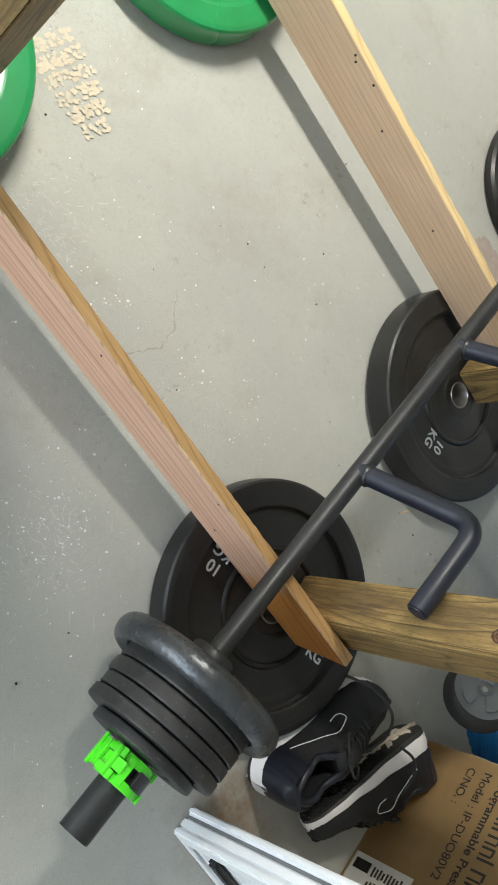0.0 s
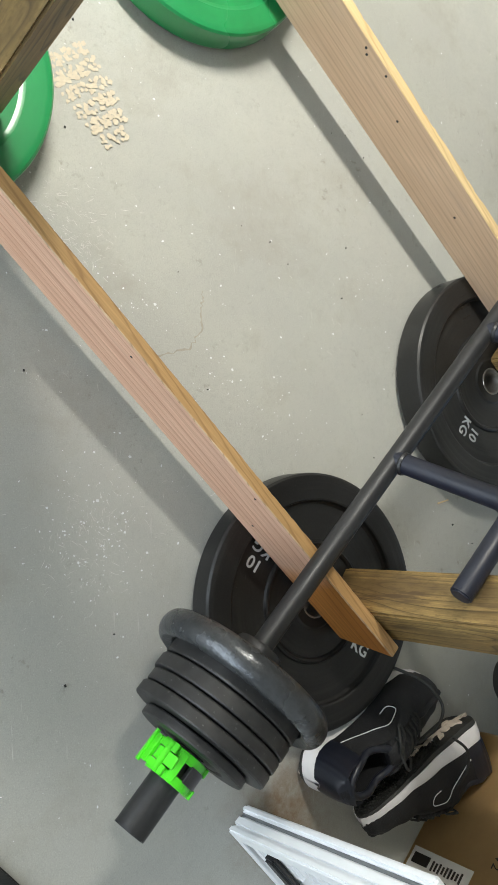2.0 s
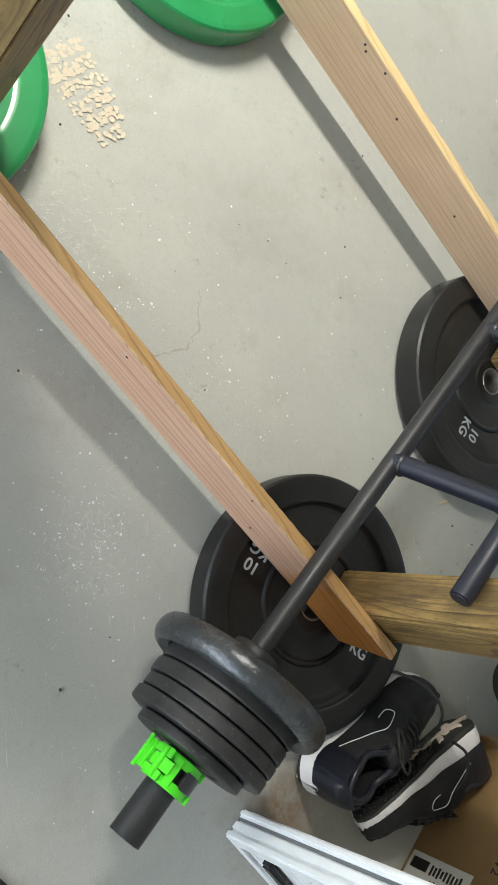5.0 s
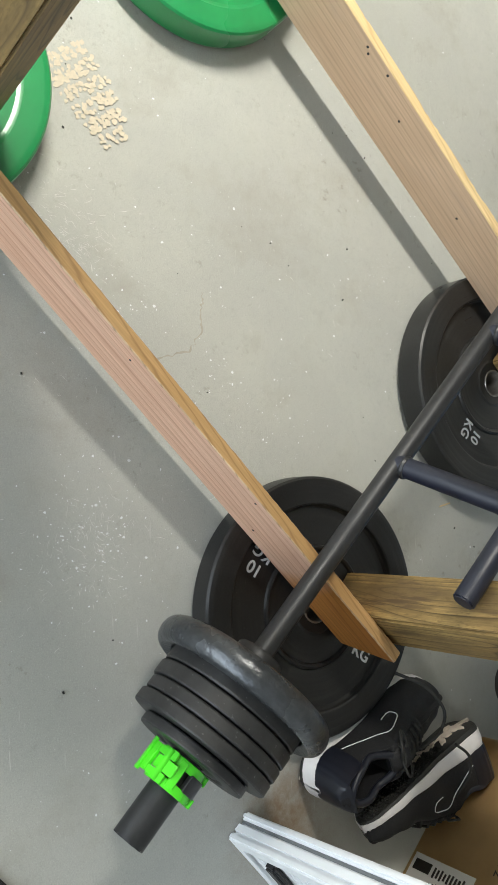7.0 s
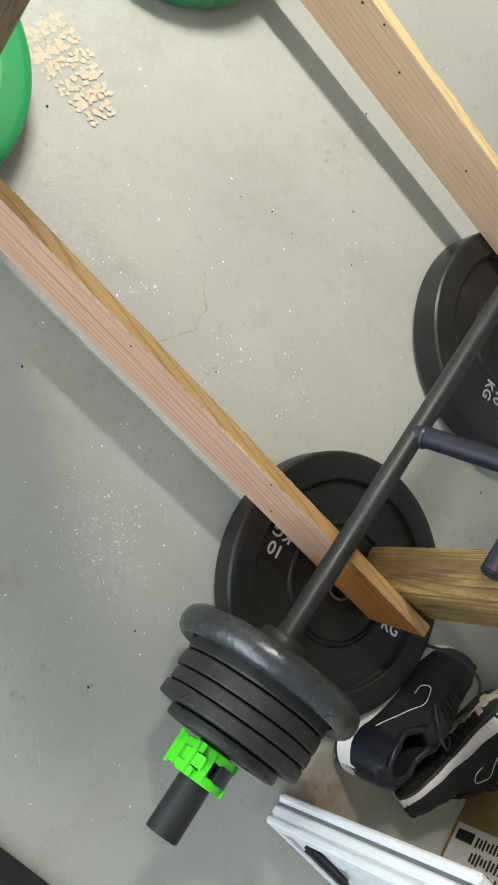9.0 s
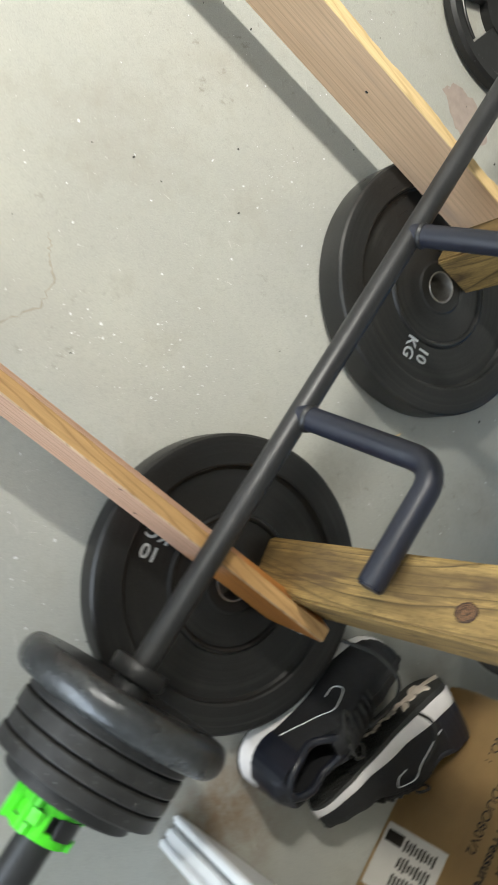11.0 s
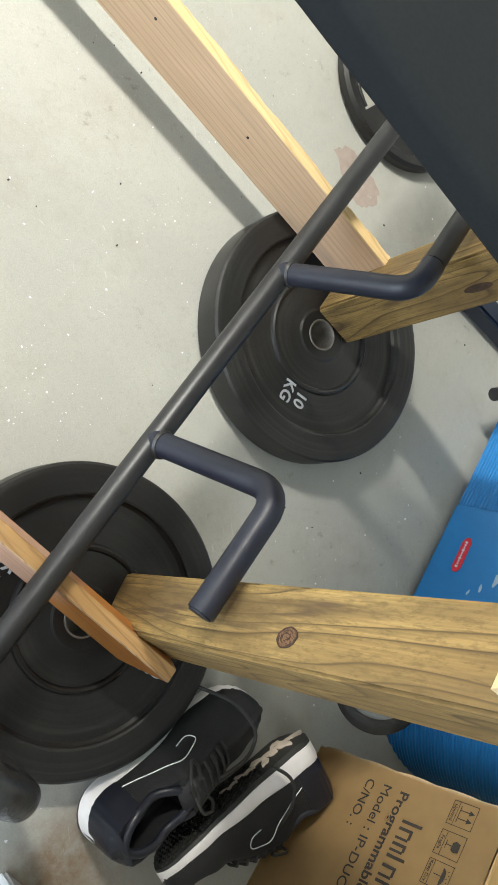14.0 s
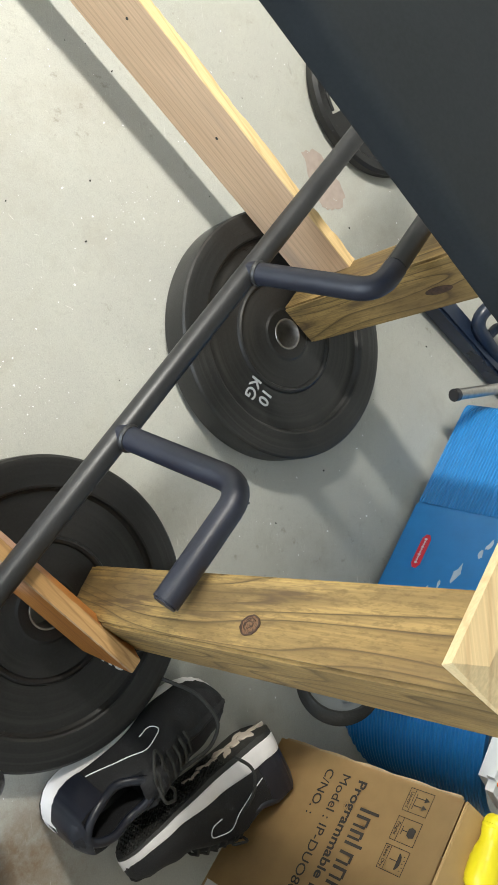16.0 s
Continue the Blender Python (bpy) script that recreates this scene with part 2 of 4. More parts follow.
SHOE_BLACK = surface("black_mesh_fabric", (0.009, 0.0095, 0.011), 0.7, vary=0.4, grain=420, bump=0.7, specks=(0.07, 0.07, 0.085), speck_at=0.66)
SHOE_NAVY = surface("navy_synthetic_leather", (0.011, 0.013, 0.021), 0.34, vary=0.2, grain=120, bump=0.15)
SHOE_WHITE = surface("white_foam", (0.76, 0.74, 0.74), 0.5, vary=0.1, grain=40, bump=0.15)
SHOE_CREAM = surface("cream_rubber", (0.58, 0.50, 0.42), 0.55, vary=0.2, grain=60, bump=0.2)
SOLE_BLACK = surface("black_outsole_rubber", (0.022, 0.022, 0.020), 0.6, vary=0.3, grain=260, bump=0.8)
CARD = surface("brown_cardboard", (0.46, 0.30, 0.13), 0.75, vary=0.10, grain=26, bump=0.12)
CARD_EDGE = surface("cut_cardboard", (0.45, 0.33, 0.19), 0.85, vary=0.2, grain=200, bump=0.4)
INK = surface("printed_ink", (0.035, 0.028, 0.022), 0.7, vary=0.1, grain=80, bump=0.02)
PAPER = surface("white_paper_label", (0.62, 0.60, 0.56), 0.6, vary=0.05, grain=30, bump=0.03)
BLUE = surface("blue_plastic", (0.020, 0.19, 0.48), 0.34, vary=0.10, grain=24, bump=0.06)
BLUE_SCUFF = surface("scuffed_pale_blue", (0.42, 0.50, 0.58), 0.6, vary=0.15, grain=90, bump=0.2)
RED = surface("red_badge", (0.62, 0.03, 0.05), 0.35, vary=0.05, grain=20, bump=0.02)
PRINT_WHITE = surface("white_print", (0.72, 0.74, 0.75), 0.55, vary=0.12, grain=140, bump=0.1)
GREY_HUB_AND_SHADE = surface("grey_hub_and_groove_shade", (0.17, 0.18, 0.185), 0.38, vary=0.1, grain=40, bump=0.06)
YELLOW = surface("yellow_plastic", (0.78, 0.66, 0.015), 0.32, vary=0.06, grain=30, bump=0.04)
ORANGE = surface("orange_plastic", (0.85, 0.19, 0.015), 0.35, vary=0.08, grain=30, bump=0.04)
NAVY_STEEL = surface("navy_enamelled_steel", (0.012, 0.020, 0.040), 0.28, vary=0.2, grain=60, bump=0.1)
CREAM_PAINT = surface("cream_paint_print", (0.60, 0.53, 0.41), 0.7, vary=0.12, grain=120, bump=0.2)
PINK_CONCRETE = surface("bare_pinkish_concrete", (0.36, 0.30, 0.265), 0.85, vary=0.16, grain=60, bump=0.5)
WALL = surface("white_wall_paint", (0.60, 0.59, 0.56), 0.8, vary=0.04, grain=12, bump=0.05)
DOOR_WHITE = surface("garage_door_white", (0.7, 0.7, 0.7), 0.6, vary=0.04, grain=10, bump=0.03)
FIR = sawn("pinkish_fir", (0.70, 0.46, 0.33), (0.61, 0.36, 0.24), (0.33, 0.145, 0.08), bands=13, long=0.05, size=9, drift=4.0, lines=0.8, end_tone=(0.45, 0.50, (0.86, 0.58, 0.19)))
FIR_GREY = wood("weathered_fir", (0.72, 0.51, 0.335), (0.62, 0.42, 0.265), (0.34, 0.21, 0.13), rings=52, lines=0.3, warp=1.3, stretch=0.02, stain=(0.46, 0.33, 0.25))
TREATED = sawn("pressure_treated_pine", (0.46, 0.31, 0.112), (0.215, 0.135, 0.047), (0.034, 0.019, 0.009), bands=18, long=0.11, size=11, drift=1.0, lines=1.0, width=0.84, stain=(0.13, 0.085, 0.035), dashes=(0.085, 0.052, 0.028))
PINE = wood("fresh_pine", (0.80, 0.64, 0.38), (0.72, 0.54, 0.29), (0.5, 0.29, 0.13), rings=24, lines=0.4)
EDGE_ORANGE = wood("orange_fir_edge", (0.60, 0.375, 0.165), (0.48, 0.275, 0.105), (0.22, 0.10, 0.035), rings=46, lines=0.5, stain=(0.24, 0.13, 0.05))
WOOD_EDGE = wood("pale_sawn_edge", (0.80, 0.62, 0.34), (0.70, 0.50, 0.24), (0.40, 0.24, 0.10), rings=30, lines=0.4)


# ---------- mesh helpers ----------
def finish(name, bm, mat, smooth=35):
    me = bpy.data.meshes.new(name)
    bmesh.ops.recalc_face_normals(bm, faces=bm.faces)
    bm.to_mesh(me)
    bm.free()
    for m in mat if isinstance(mat, (list, tuple)) else (mat,):
        me.materials.append(m)
    if smooth:
        me.shade_smooth()
        me.set_sharp_from_angle(angle=radians(smooth))
    return me


def part(name, bm, mat, parent, label="", m=None, smooth=35):
    ob = new(name, finish(name, bm, mat, smooth))
    ob.parent = parent
    if m is not None:
        ob.matrix_basis = m
    return tagged(ob, label)


def thing(name, label, category, m=None, group="", kind=""):
    ob = new(name)
    ob.empty_display_size = 0.05
    if m is not None:
        ob.matrix_basis = m
    return tagged(ob, label, category, group, kind)


def box(sx, sy, sz, bevel=0.002, at=(0, 0, 0), seg=2):
    bm = bmesh.new()
    bmesh.ops.create_cube(bm, size=1, matrix=Matrix.Translation(at) @ Matrix.Diagonal((sx, sy, sz, 1)))
    if bevel:
        bmesh.ops.bevel(bm, geom=bm.edges[:], offset=bevel, segments=seg, affect="EDGES")
    return bm


def lathe(profile, n=72):
    """A turned shape round the local z axis from (radius, z) pairs, closed where a radius is 0."""
    bm = bmesh.new()
    rings = []
    for r, z in profile:
        if r < 1e-6:
            rings.append([bm.verts.new((0, 0, z))])
        else:
            rings.append([bm.verts.new((r * math.cos(a), r * math.sin(a), z)) for a in (2 * math.pi * i / n for i in range(n))])
    for a, b in zip(rings, rings[1:]):
        for i in range(n):
            j = (i + 1) % n
            if len(a) == 1 and len(b) > 1:
                bm.faces.new((a[0], b[i], b[j]))
            elif len(b) == 1 and len(a) > 1:
                bm.faces.new((a[i], a[j], b[0]))
            elif len(a) > 1:
                bm.faces.new((a[i], a[j], b[j], b[i]))
    return bm


def ring(profile, n=72):
    return lathe(list(profile) + [profile[0]], n)


def tube(points, r, n=20, caps=True, bevel=0.15):
    """A round tube through points, with mitred frames; r may be one radius or one per point."""
    bm = bmesh.new()
    pts = [Vector(p) for p in points]
    rad = [r] * len(pts) if not isinstance(r, (list, tuple)) else list(r)
    side = None
    rings = []
    for i, p in enumerate(pts):
        d = (pts[min(i + 1, len(pts) - 1)] - pts[max(i - 1, 0)]).normalized()
        if side is None:
            side = d.orthogonal().normalized()
        side = (side - d * side.dot(d)).normalized()
        up = d.cross(side)
        rings.append([bm.verts.new(p + rad[i] * (math.cos(a) * side + math.sin(a) * up)) for a in (2 * math.pi * k / n for k in range(n))])
    for a, b in zip(rings, rings[1:]):
        for k in range(n):
            bm.faces.new((a[k], a[(k + 1) % n], b[(k + 1) % n], b[k]))
    if caps:
        for rg in (rings[0], rings[-1]):
            f = bm.faces.new(rg)
            if bevel:
                bmesh.ops.bevel(bm, geom=list(f.edges), offset=bevel * rad[0], segments=2, affect="EDGES")
    return bm


def rounded(points, radius, steps=6):
    """A polyline with its inner corners rounded."""
    pts = [Vector(p) for p in points]
    out = [pts[0]]
    for a, b, c in zip(pts, pts[1:], pts[2:]):
        d1, d2 = (a - b), (c - b)
        k = min(radius, d1.length * 0.49, d2.length * 0.49)
        s, e = b + d1.normalized() * k, b + d2.normalized() * k
        for i in range(steps + 1):
            t = i / steps
            out.append((1 - t) ** 2 * s + 2 * t * (1 - t) * b + t * t * e)
    return out + [pts[-1]]


def prism(outline, z0, z1, bevel=0.0, seg=2):
    bm = bmesh.new()
    lo = [bm.verts.new((x, y, z0)) for x, y in outline]
    hi = [bm.verts.new((x, y, z1)) for x, y in outline]
    bm.faces.new(lo[::-1])
    bm.faces.new(hi)
    for i in range(len(lo)):
        j = (i + 1) % len(lo)
        bm.faces.new((lo[i], lo[j], hi[j], hi[i]))
    if bevel:
        bmesh.ops.bevel(bm, geom=bm.edges[:], offset=bevel, segments=seg, affect="EDGES")
    return bm


def join(*bms):
    out = bmesh.new()
    for b in bms:
        me = bpy.data.meshes.new("tmp")
        b.to_mesh(me)
        b.free()
        out.from_mesh(me)
        bpy.data.meshes.remove(me)
    return out


def moved(bm, m):
    bmesh.ops.transform(bm, matrix=m, verts=bm.verts[:])
    return bm


def lettering(name, text, size, mat, parent, m, label="", bold=0.0, extrude=0.0004, spacing=1.0):
    c = bpy.data.curves.new(name, "FONT")
    c.body, c.size, c.extrude, c.offset, c.space_character = text, size, extrude, bold, spacing
    c.align_x, c.align_y = "CENTER", "CENTER"
    tmp = bpy.data.objects.new(name, c)
    me = bpy.data.meshes.new_from_object(tmp)
    bpy.data.objects.remove(tmp)
    bpy.data.curves.remove(c)
    me.materials.append(mat)
    ob = new(name, me)
    ob.parent = parent
    ob.matrix_basis = m
    return tagged(ob, label)


# ---------- setting: a garage ----------
def slab(name, lo, hi, mat, label, category, bevel=0.0):
    c = [(a + b) / 2 for a, b in zip(lo, hi)]
    s = [b - a for a, b in zip(lo, hi)]
    ob = new(name, finish(name, box(*s, bevel=bevel), mat, 0))
    ob.location = c
    return tagged(ob, label, category, kind="structure")


slab("floor", (-4.2, -3.2, -0.1), (4.2, 4.2, 0), FLOOR, "grey painted concrete garage floor with chips and scuffs", "floor")
slab("wall_north", (-4.2, 4.0, 0), (4.2, 4.2, 2.7), WALL, "plain white painted garage wall", "wall")
slab("wall_west", (-4.2, -3.0, 0), (-4.0, 4.0, 2.7), WALL, "plain white painted garage wall", "wall")
slab("wall_east", (4.0, -3.0, 0), (4.2, 4.0, 2.7), WALL, "plain white painted garage wall", "wall")
slab("wall_south_a", (-4.2, -3.2, 0), (-2.1, -3.0, 2.7), WALL, "plain white wall beside the garage opening", "wall")
slab("wall_south_b", (2.7, -3.2, 0), (4.2, -3.0, 2.7), WALL, "plain white wall beside the garage opening", "wall")
slab("wall_south_c", (-2.1, -3.2, 2.25), (2.7, -3.0, 2.7), WALL, "plain white wall above the garage opening", "wall")
slab("ceiling", (-4.2, -3.2, 2.7), (4.2, 4.2, 2.8), WALL, "plain white garage ceiling", "ceiling")


# unseen slab, added to keep part of the tube lamp off the near floor
blocker = slab("lamp_blocker", (-3.10, -1.30, 1.8), (-0.72, 1.215, 1.9), WALL, "plain white unseen slab added to block part of the lamp light", "ceiling")
blocker.matrix_basis = Matrix.Rotation(radians(44.3), 4, "Z") @ blocker.matrix_basis


def flat_patch(outline, z=0.0005, jag=0.0, seed=1, cuts=5):
    """A thin irregular sheet lying on the floor."""
    rnd = random.Random(seed)
    pts = []
    for (ax, ay), (bx, by) in zip(outline, outline[1:] + outline[:1]):
        for i in range(cuts):
            t = i / cuts
            pts.append((ax + (bx - ax) * t + rnd.uniform(-jag, jag), ay + (by - ay) * t + rnd.uniform(-jag, jag)))
    bm = bmesh.new()
    f = bm.faces.new([bm.verts.new((x, y, z)) for x, y in pts])
    bmesh.ops.triangulate(bm, faces=[f])
    return bm


def floor_mark(name, bm, mat, label, category):
    return tagged(new(name, finish(name, bm, mat, 0)), label, category, kind="stuff")


# cream paint residue in the shape of a tread print
rnd = random.Random(11)
bits = []
for row in range(6):
    a = 0.006 + row * 0.029
    half = 0.050 - 0.0035 * abs(row - 1.6) ** 1.6
    n = 12
    for i in range(n):
        for k in range(3):
            b = -half + 2 * half * (i + 0.5) / n + rnd.uniform(-0.003, 0.003)
            if rnd.random() < 0.16 + (0.2 if row > 4 else 0):
                continue
            aa = a + (k - 1) * 0.0075 + rnd.uniform(-0.002, 0.002)
            cx, cy = -0.472 + 0.84 * aa - 0.54 * b, 0.718 + 0.54 * aa + 0.84 * b
            r = rnd.uniform(0.0032, 0.0056)
            m = rnd.randint(6, 9)
            poly = [(cx + r * rnd.uniform(0.55, 1.35) * math.cos(2 * math.pi * q / m) * 1.0, cy + r * rnd.uniform(0.55, 1.35) * math.sin(2 * math.pi * q / m)) for q in range(m)]
            bits.append(flat_patch(poly, 0.0003 + 0.00001 * len(bits), 0.0006, rnd.randint(0, 9999), 2))
floor_mark("paint_print", join(*bits), CREAM_PAINT, "broken cream paint tread print on the concrete", "floor stain")
floor_mark("bare_patch", flat_patch([(-0.330, 1.775), (-0.345, 1.806), (-0.315, 1.850), (-0.262, 1.884), (-0.226, 1.866), (-0.218, 1.828), (-0.245, 1.800), (-0.285, 1.785)], 0.0005, 0.004, 4, 5), PINK_CONCRETE, "bare pinkish concrete patch where paint flaked off", "floor stain")


def crack(points, width, seed):
    r = random.Random(seed)
    bm = bmesh.new()
    rows = []
    for (ax, ay), (bx, by) in zip(points, points[1:]):
        d = Vector((bx - ax, by - ay))
        nrm = Vector((-d.y, d.x)).normalized()
        for i in range(8):
            p = Vector((ax, ay)) + d * i / 8 + nrm * r.uniform(-0.004, 0.004)
            w = width * r.uniform(0.25, 1.0)
            rows.append([bm.verts.new((p.x - nrm.x * w, p.y - nrm.y * w, 0.0003)), bm.verts.new((p.x + nrm.x * w, p.y + nrm.y * w, 0.0003))])
    for a, b in zip(rows, rows[1:]):
        bm.faces.new((a[0], a[1], b[1], b[0]))
    return bm


CRACK = surface("dirty_hairline", (0.345, 0.325, 0.275), 0.7, vary=0.2, grain=90, bump=0.2)
floor_mark("hairline_crack", crack([(0.022, 0.80), (0.020, 0.855), (0.004, 0.92), (-0.035, 0.950), (-0.075, 0.950), (-0.105, 0.955)], 0.0022, 3), CRACK, "faint brown hairline crack in the painted concrete", "floor crack")

# scattered grit and paint flakes
rnd = random.Random(5)
bits = []
for i in range(1300):
    x, y = rnd.uniform(-0.75, 0.75), rnd.uniform(0.45, 2.1)
    if i % 6 == 0:
        x, y = rnd.gauss(0.30, 0.06), rnd.gauss(0.73, 0.05)
    elif i % 3 == 0:
        cx, cy = ((-0.10, 1.22), (-0.16, 1.36), (0.02, 1.30), (-0.05, 0.80), (-0.25, 0.95), (0.12, 1.12), (-0.30, 1.15), (0.05, 0.98))[i // 3 % 8]
        x, y = rnd.gauss(cx, 0.045), rnd.gauss(cy, 0.045)
    r = rnd.choice((0.0006, 0.0007, 0.0009, 0.0011, 0.0014, 0.0022)) * rnd.uniform(0.7, 1.3)
    m = rnd.randint(5, 7)
    st = rnd.uniform(0.4, 1.0)
    an = rnd.uniform(0, 3.1)
    poly = []
    for q in range(m):
        px_, py_ = r * rnd.uniform(0.6, 1.3) * math.cos(2 * math.pi * q / m), st * r * rnd.uniform(0.6, 1.3) * math.sin(2 * math.pi * q / m)
        poly.append((x + px_ * math.cos(an) - py_ * math.sin(an), y + px_ * math.sin(an) + py_ * math.cos(an)))
    bits.append(flat_patch(poly, 0.0006, 0.0, i, 1))
floor_mark("paint_flakes", join(*bits), PRINT_WHITE, "small white paint flakes scattered over the concrete", "paint flakes")
bits = []
for i in range(60):
    x, y, r = rnd.uniform(-0.75, 0.75), rnd.uniform(0.45, 2.1), rnd.uniform(0.0008, 0.002)
    bits.append(moved(box(2 * r, 1.4 * r, r, 0.0), Matrix.Translation((x, y, r / 2)) @ Matrix.Rotation(rnd.uniform(0, 3), 4, "Z")))
floor_mark("grit", join(*bits), SOLE_BLACK, "dark crumbs of grit scattered over the concrete", "grit")
bits = []
for cx, cy, spread, count, way in ((-0.20, 0.70, 0.04, 130, 70), (-0.155, 0.745, 0.03, 60, 60), (0.30, 0.735, 0.04, 90, 20), (0.34, 0.70, 0.05, 60, 120), (0.264, 0.86, 0.04, 16, 100), (-0.10, 1.22, 0.08, 12, 30), (0.0, 0.66, 0.06, 10, 60)):
    for i in range(count):
        x, y, a = rnd.gauss(cx, spread), rnd.gauss(cy, spread), radians(rnd.gauss(way, 35))
        ln, wd, bend = rnd.uniform(0.003, 0.018), rnd.uniform(0.00014, 0.00038), rnd.uniform(-0.002, 0.002)
        bm = bmesh.new()
        rows = []
        for k in range(4):
            u, q = ln * (k / 3 - 0.5), bend * (1 - (2 * k / 3 - 1) ** 2)
            w = wd * (0.3 if k in (0, 3) else 1)
            rows.append([bm.verts.new((x + u * math.cos(a) - e * math.sin(a), y + u * math.sin(a) + e * math.cos(a), 0.0004)) for e in (q - w, q + w)])
        for p0, p1 in zip(rows, rows[1:]):
            bm.faces.new((p0[0], p1[0], p1[1], p0[1]))
        bits.append(bm)
SCRATCH = surface("scratched_paint", (0.62, 0.62, 0.59), 0.6, vary=0.2, grain=200, bump=0.1)
floor_mark("scratches", join(*bits), SCRATCH, "fine pale scratches in the grey floor paint", "floor scratches")
splinter = thing("wood_splinter", "small pale wood splinter lying on the concrete", "splinter", pose(0.300, 1.520, 0, 0, 0, 100))
part("sliver", box(0.034, 0.003, 0.002, 0.0006, (0, 0, 0.001)), PINE, splinter)

mat = thing("floor_mat", "black speckled rubber floor mat at the edge of the concrete", "floor mat", pose(0.755, 0.574, 0, 0, 0, 39.0))
part("sheet", box(0.9, 0.5, 0.008, 0.002, (0.0, -0.262, 0.004)), RUBBER_WORN, mat)

# ---------- weight plates on the floor ----------
def bumper_plate(label, x, y, T, R, mat, dish=0.0125, texts=()):
    p = thing("bumper_plate", label, "weight plate", pose(x, y, 0), "plates under the frame")
    k = R / 0.225
    prof = [(0.027, 0.004), (0.200, 0.003), (0.216, 0.006), (0.2235, 0.010), (0.2250, 0.014), (0.2250, T - 0.011), (0.2240, T - 0.0055), (0.2205, T - 0.0018), (0.2150, T - 0.0002), (0.210, T), (0.180, T - 0.0005),
            (0.1768, T - 0.0022), (0.1752, T - dish * 0.7), (0.171, T - dish), (0.128, T - dish - 0.001), (0.107, T - dish - 0.001), (0.1050, T - dish + 0.003), (0.1015, T - dish + 0.0048), (0.0975, T - dish + 0.003), (0.0955, T - dish - 0.001),
            (0.060, T - dish), (0.048, T - dish + 0.003), (0.044, T - dish + 0.0055), (0.034, T - dish + 0.006), (0.0275, T - dish + 0.005)]
    part("disc", ring([(r * k if r > 0.03 else r, z) for r, z in prof], 112), mat, p, smooth=14)
    z = T - dish + 0.005
    part("hub_sleeve", ring([(0.0252, 0.002), (0.0275, 0.002), (0.0292, z), (0.0284, z + 0.0014), (0.0264, z + 0.0014), (0.0252, z - 0.001)], 48), STEEL, p, "worn steel hub sleeve")
    for angle, rad in texts:
        for word, up in (("10", 0.0155), ("KG", -0.0155)):
            m = Matrix.Rotation(radians(angle), 4, "Z") @ Matrix.Translation((rad, up, T - dish - 0.0006))
            lettering("weight_marking", word, 0.031, PRINT_WHITE, p, m, "raised white weight marking", bold=0.0006, extrude=0.0007)
    return p


bumper_plate("black rubber ten kilogram bumper plate flat on the concrete", 0.456, 1.122, 0.058, 0.2300, RUBBER, texts=((-129, 0.146), (52, 0.140)))
bumper_plate("scuffed thick black rubber bumper plate under a timber post", 0.049, 1.630, 0.072, 0.2315, RUBBER_WORN, 0.015, texts=((-36.5, 0.130), (143.5, 0.130)))
bumper_plate("glossy green bumper plate flat under a timber post", -0.380, 0.450, 0.062, 0.2255, GREEN, 0.004)
bumper_plate("green bumper plate flat under the end of a board", -0.768, 0.966, 0.062, 0.2255, GREEN, 0.004)

# a cast iron plate with grip slots lies beyond the frame
iron = thing("iron_plate", "black cast iron plate with grip slots lying on concrete", "weight plate", pose(-0.484, 1.983, 0, 0, 0, 20))
part("rim", ring([(0.150, 0.004), (0.172, 0.002), (0.180, 0.008), (0.180, 0.024), (0.174, 0.031), (0.158, 0.031), (0.150, 0.024)], 72), IRON_BLACK, iron)
part("hub", ring([(0.026, 0.0), (0.075, 0.0), (0.078, 0.024), (0.060, 0.030), (0.030, 0.031), (0.026, 0.028)], 56), IRON_BLACK, iron)
for i in range(3):
    a0, a1 = 120 * i + 38, 120 * i + 120
    arc = [radians(a0 + (a1 - a0) * j / 10) for j in range(11)]
    outline = [(0.153 * math.cos(a), 0.153 * math.sin(a)) for a in arc] + [(0.074 * math.cos(a), 0.074 * math.sin(a)) for a in arc[::-1]]
    part("web", prism(outline, 0.006, 0.022), IRON_BLACK, iron)
for i in range(3):
    arc = [radians(120 * i + 2 + 34 * j / 6) for j in range(7)]
    part("slot_lip", tube([(0.146 * math.cos(a), 0.146 * math.sin(a), 0.024) for a in arc], 0.004, 10), STEEL if i == 1 else IRON_BLACK, iron, "worn shiny slot lip" if i == 1 else "")

# ---------- timber frame ----------
RAIL_W = 0.036


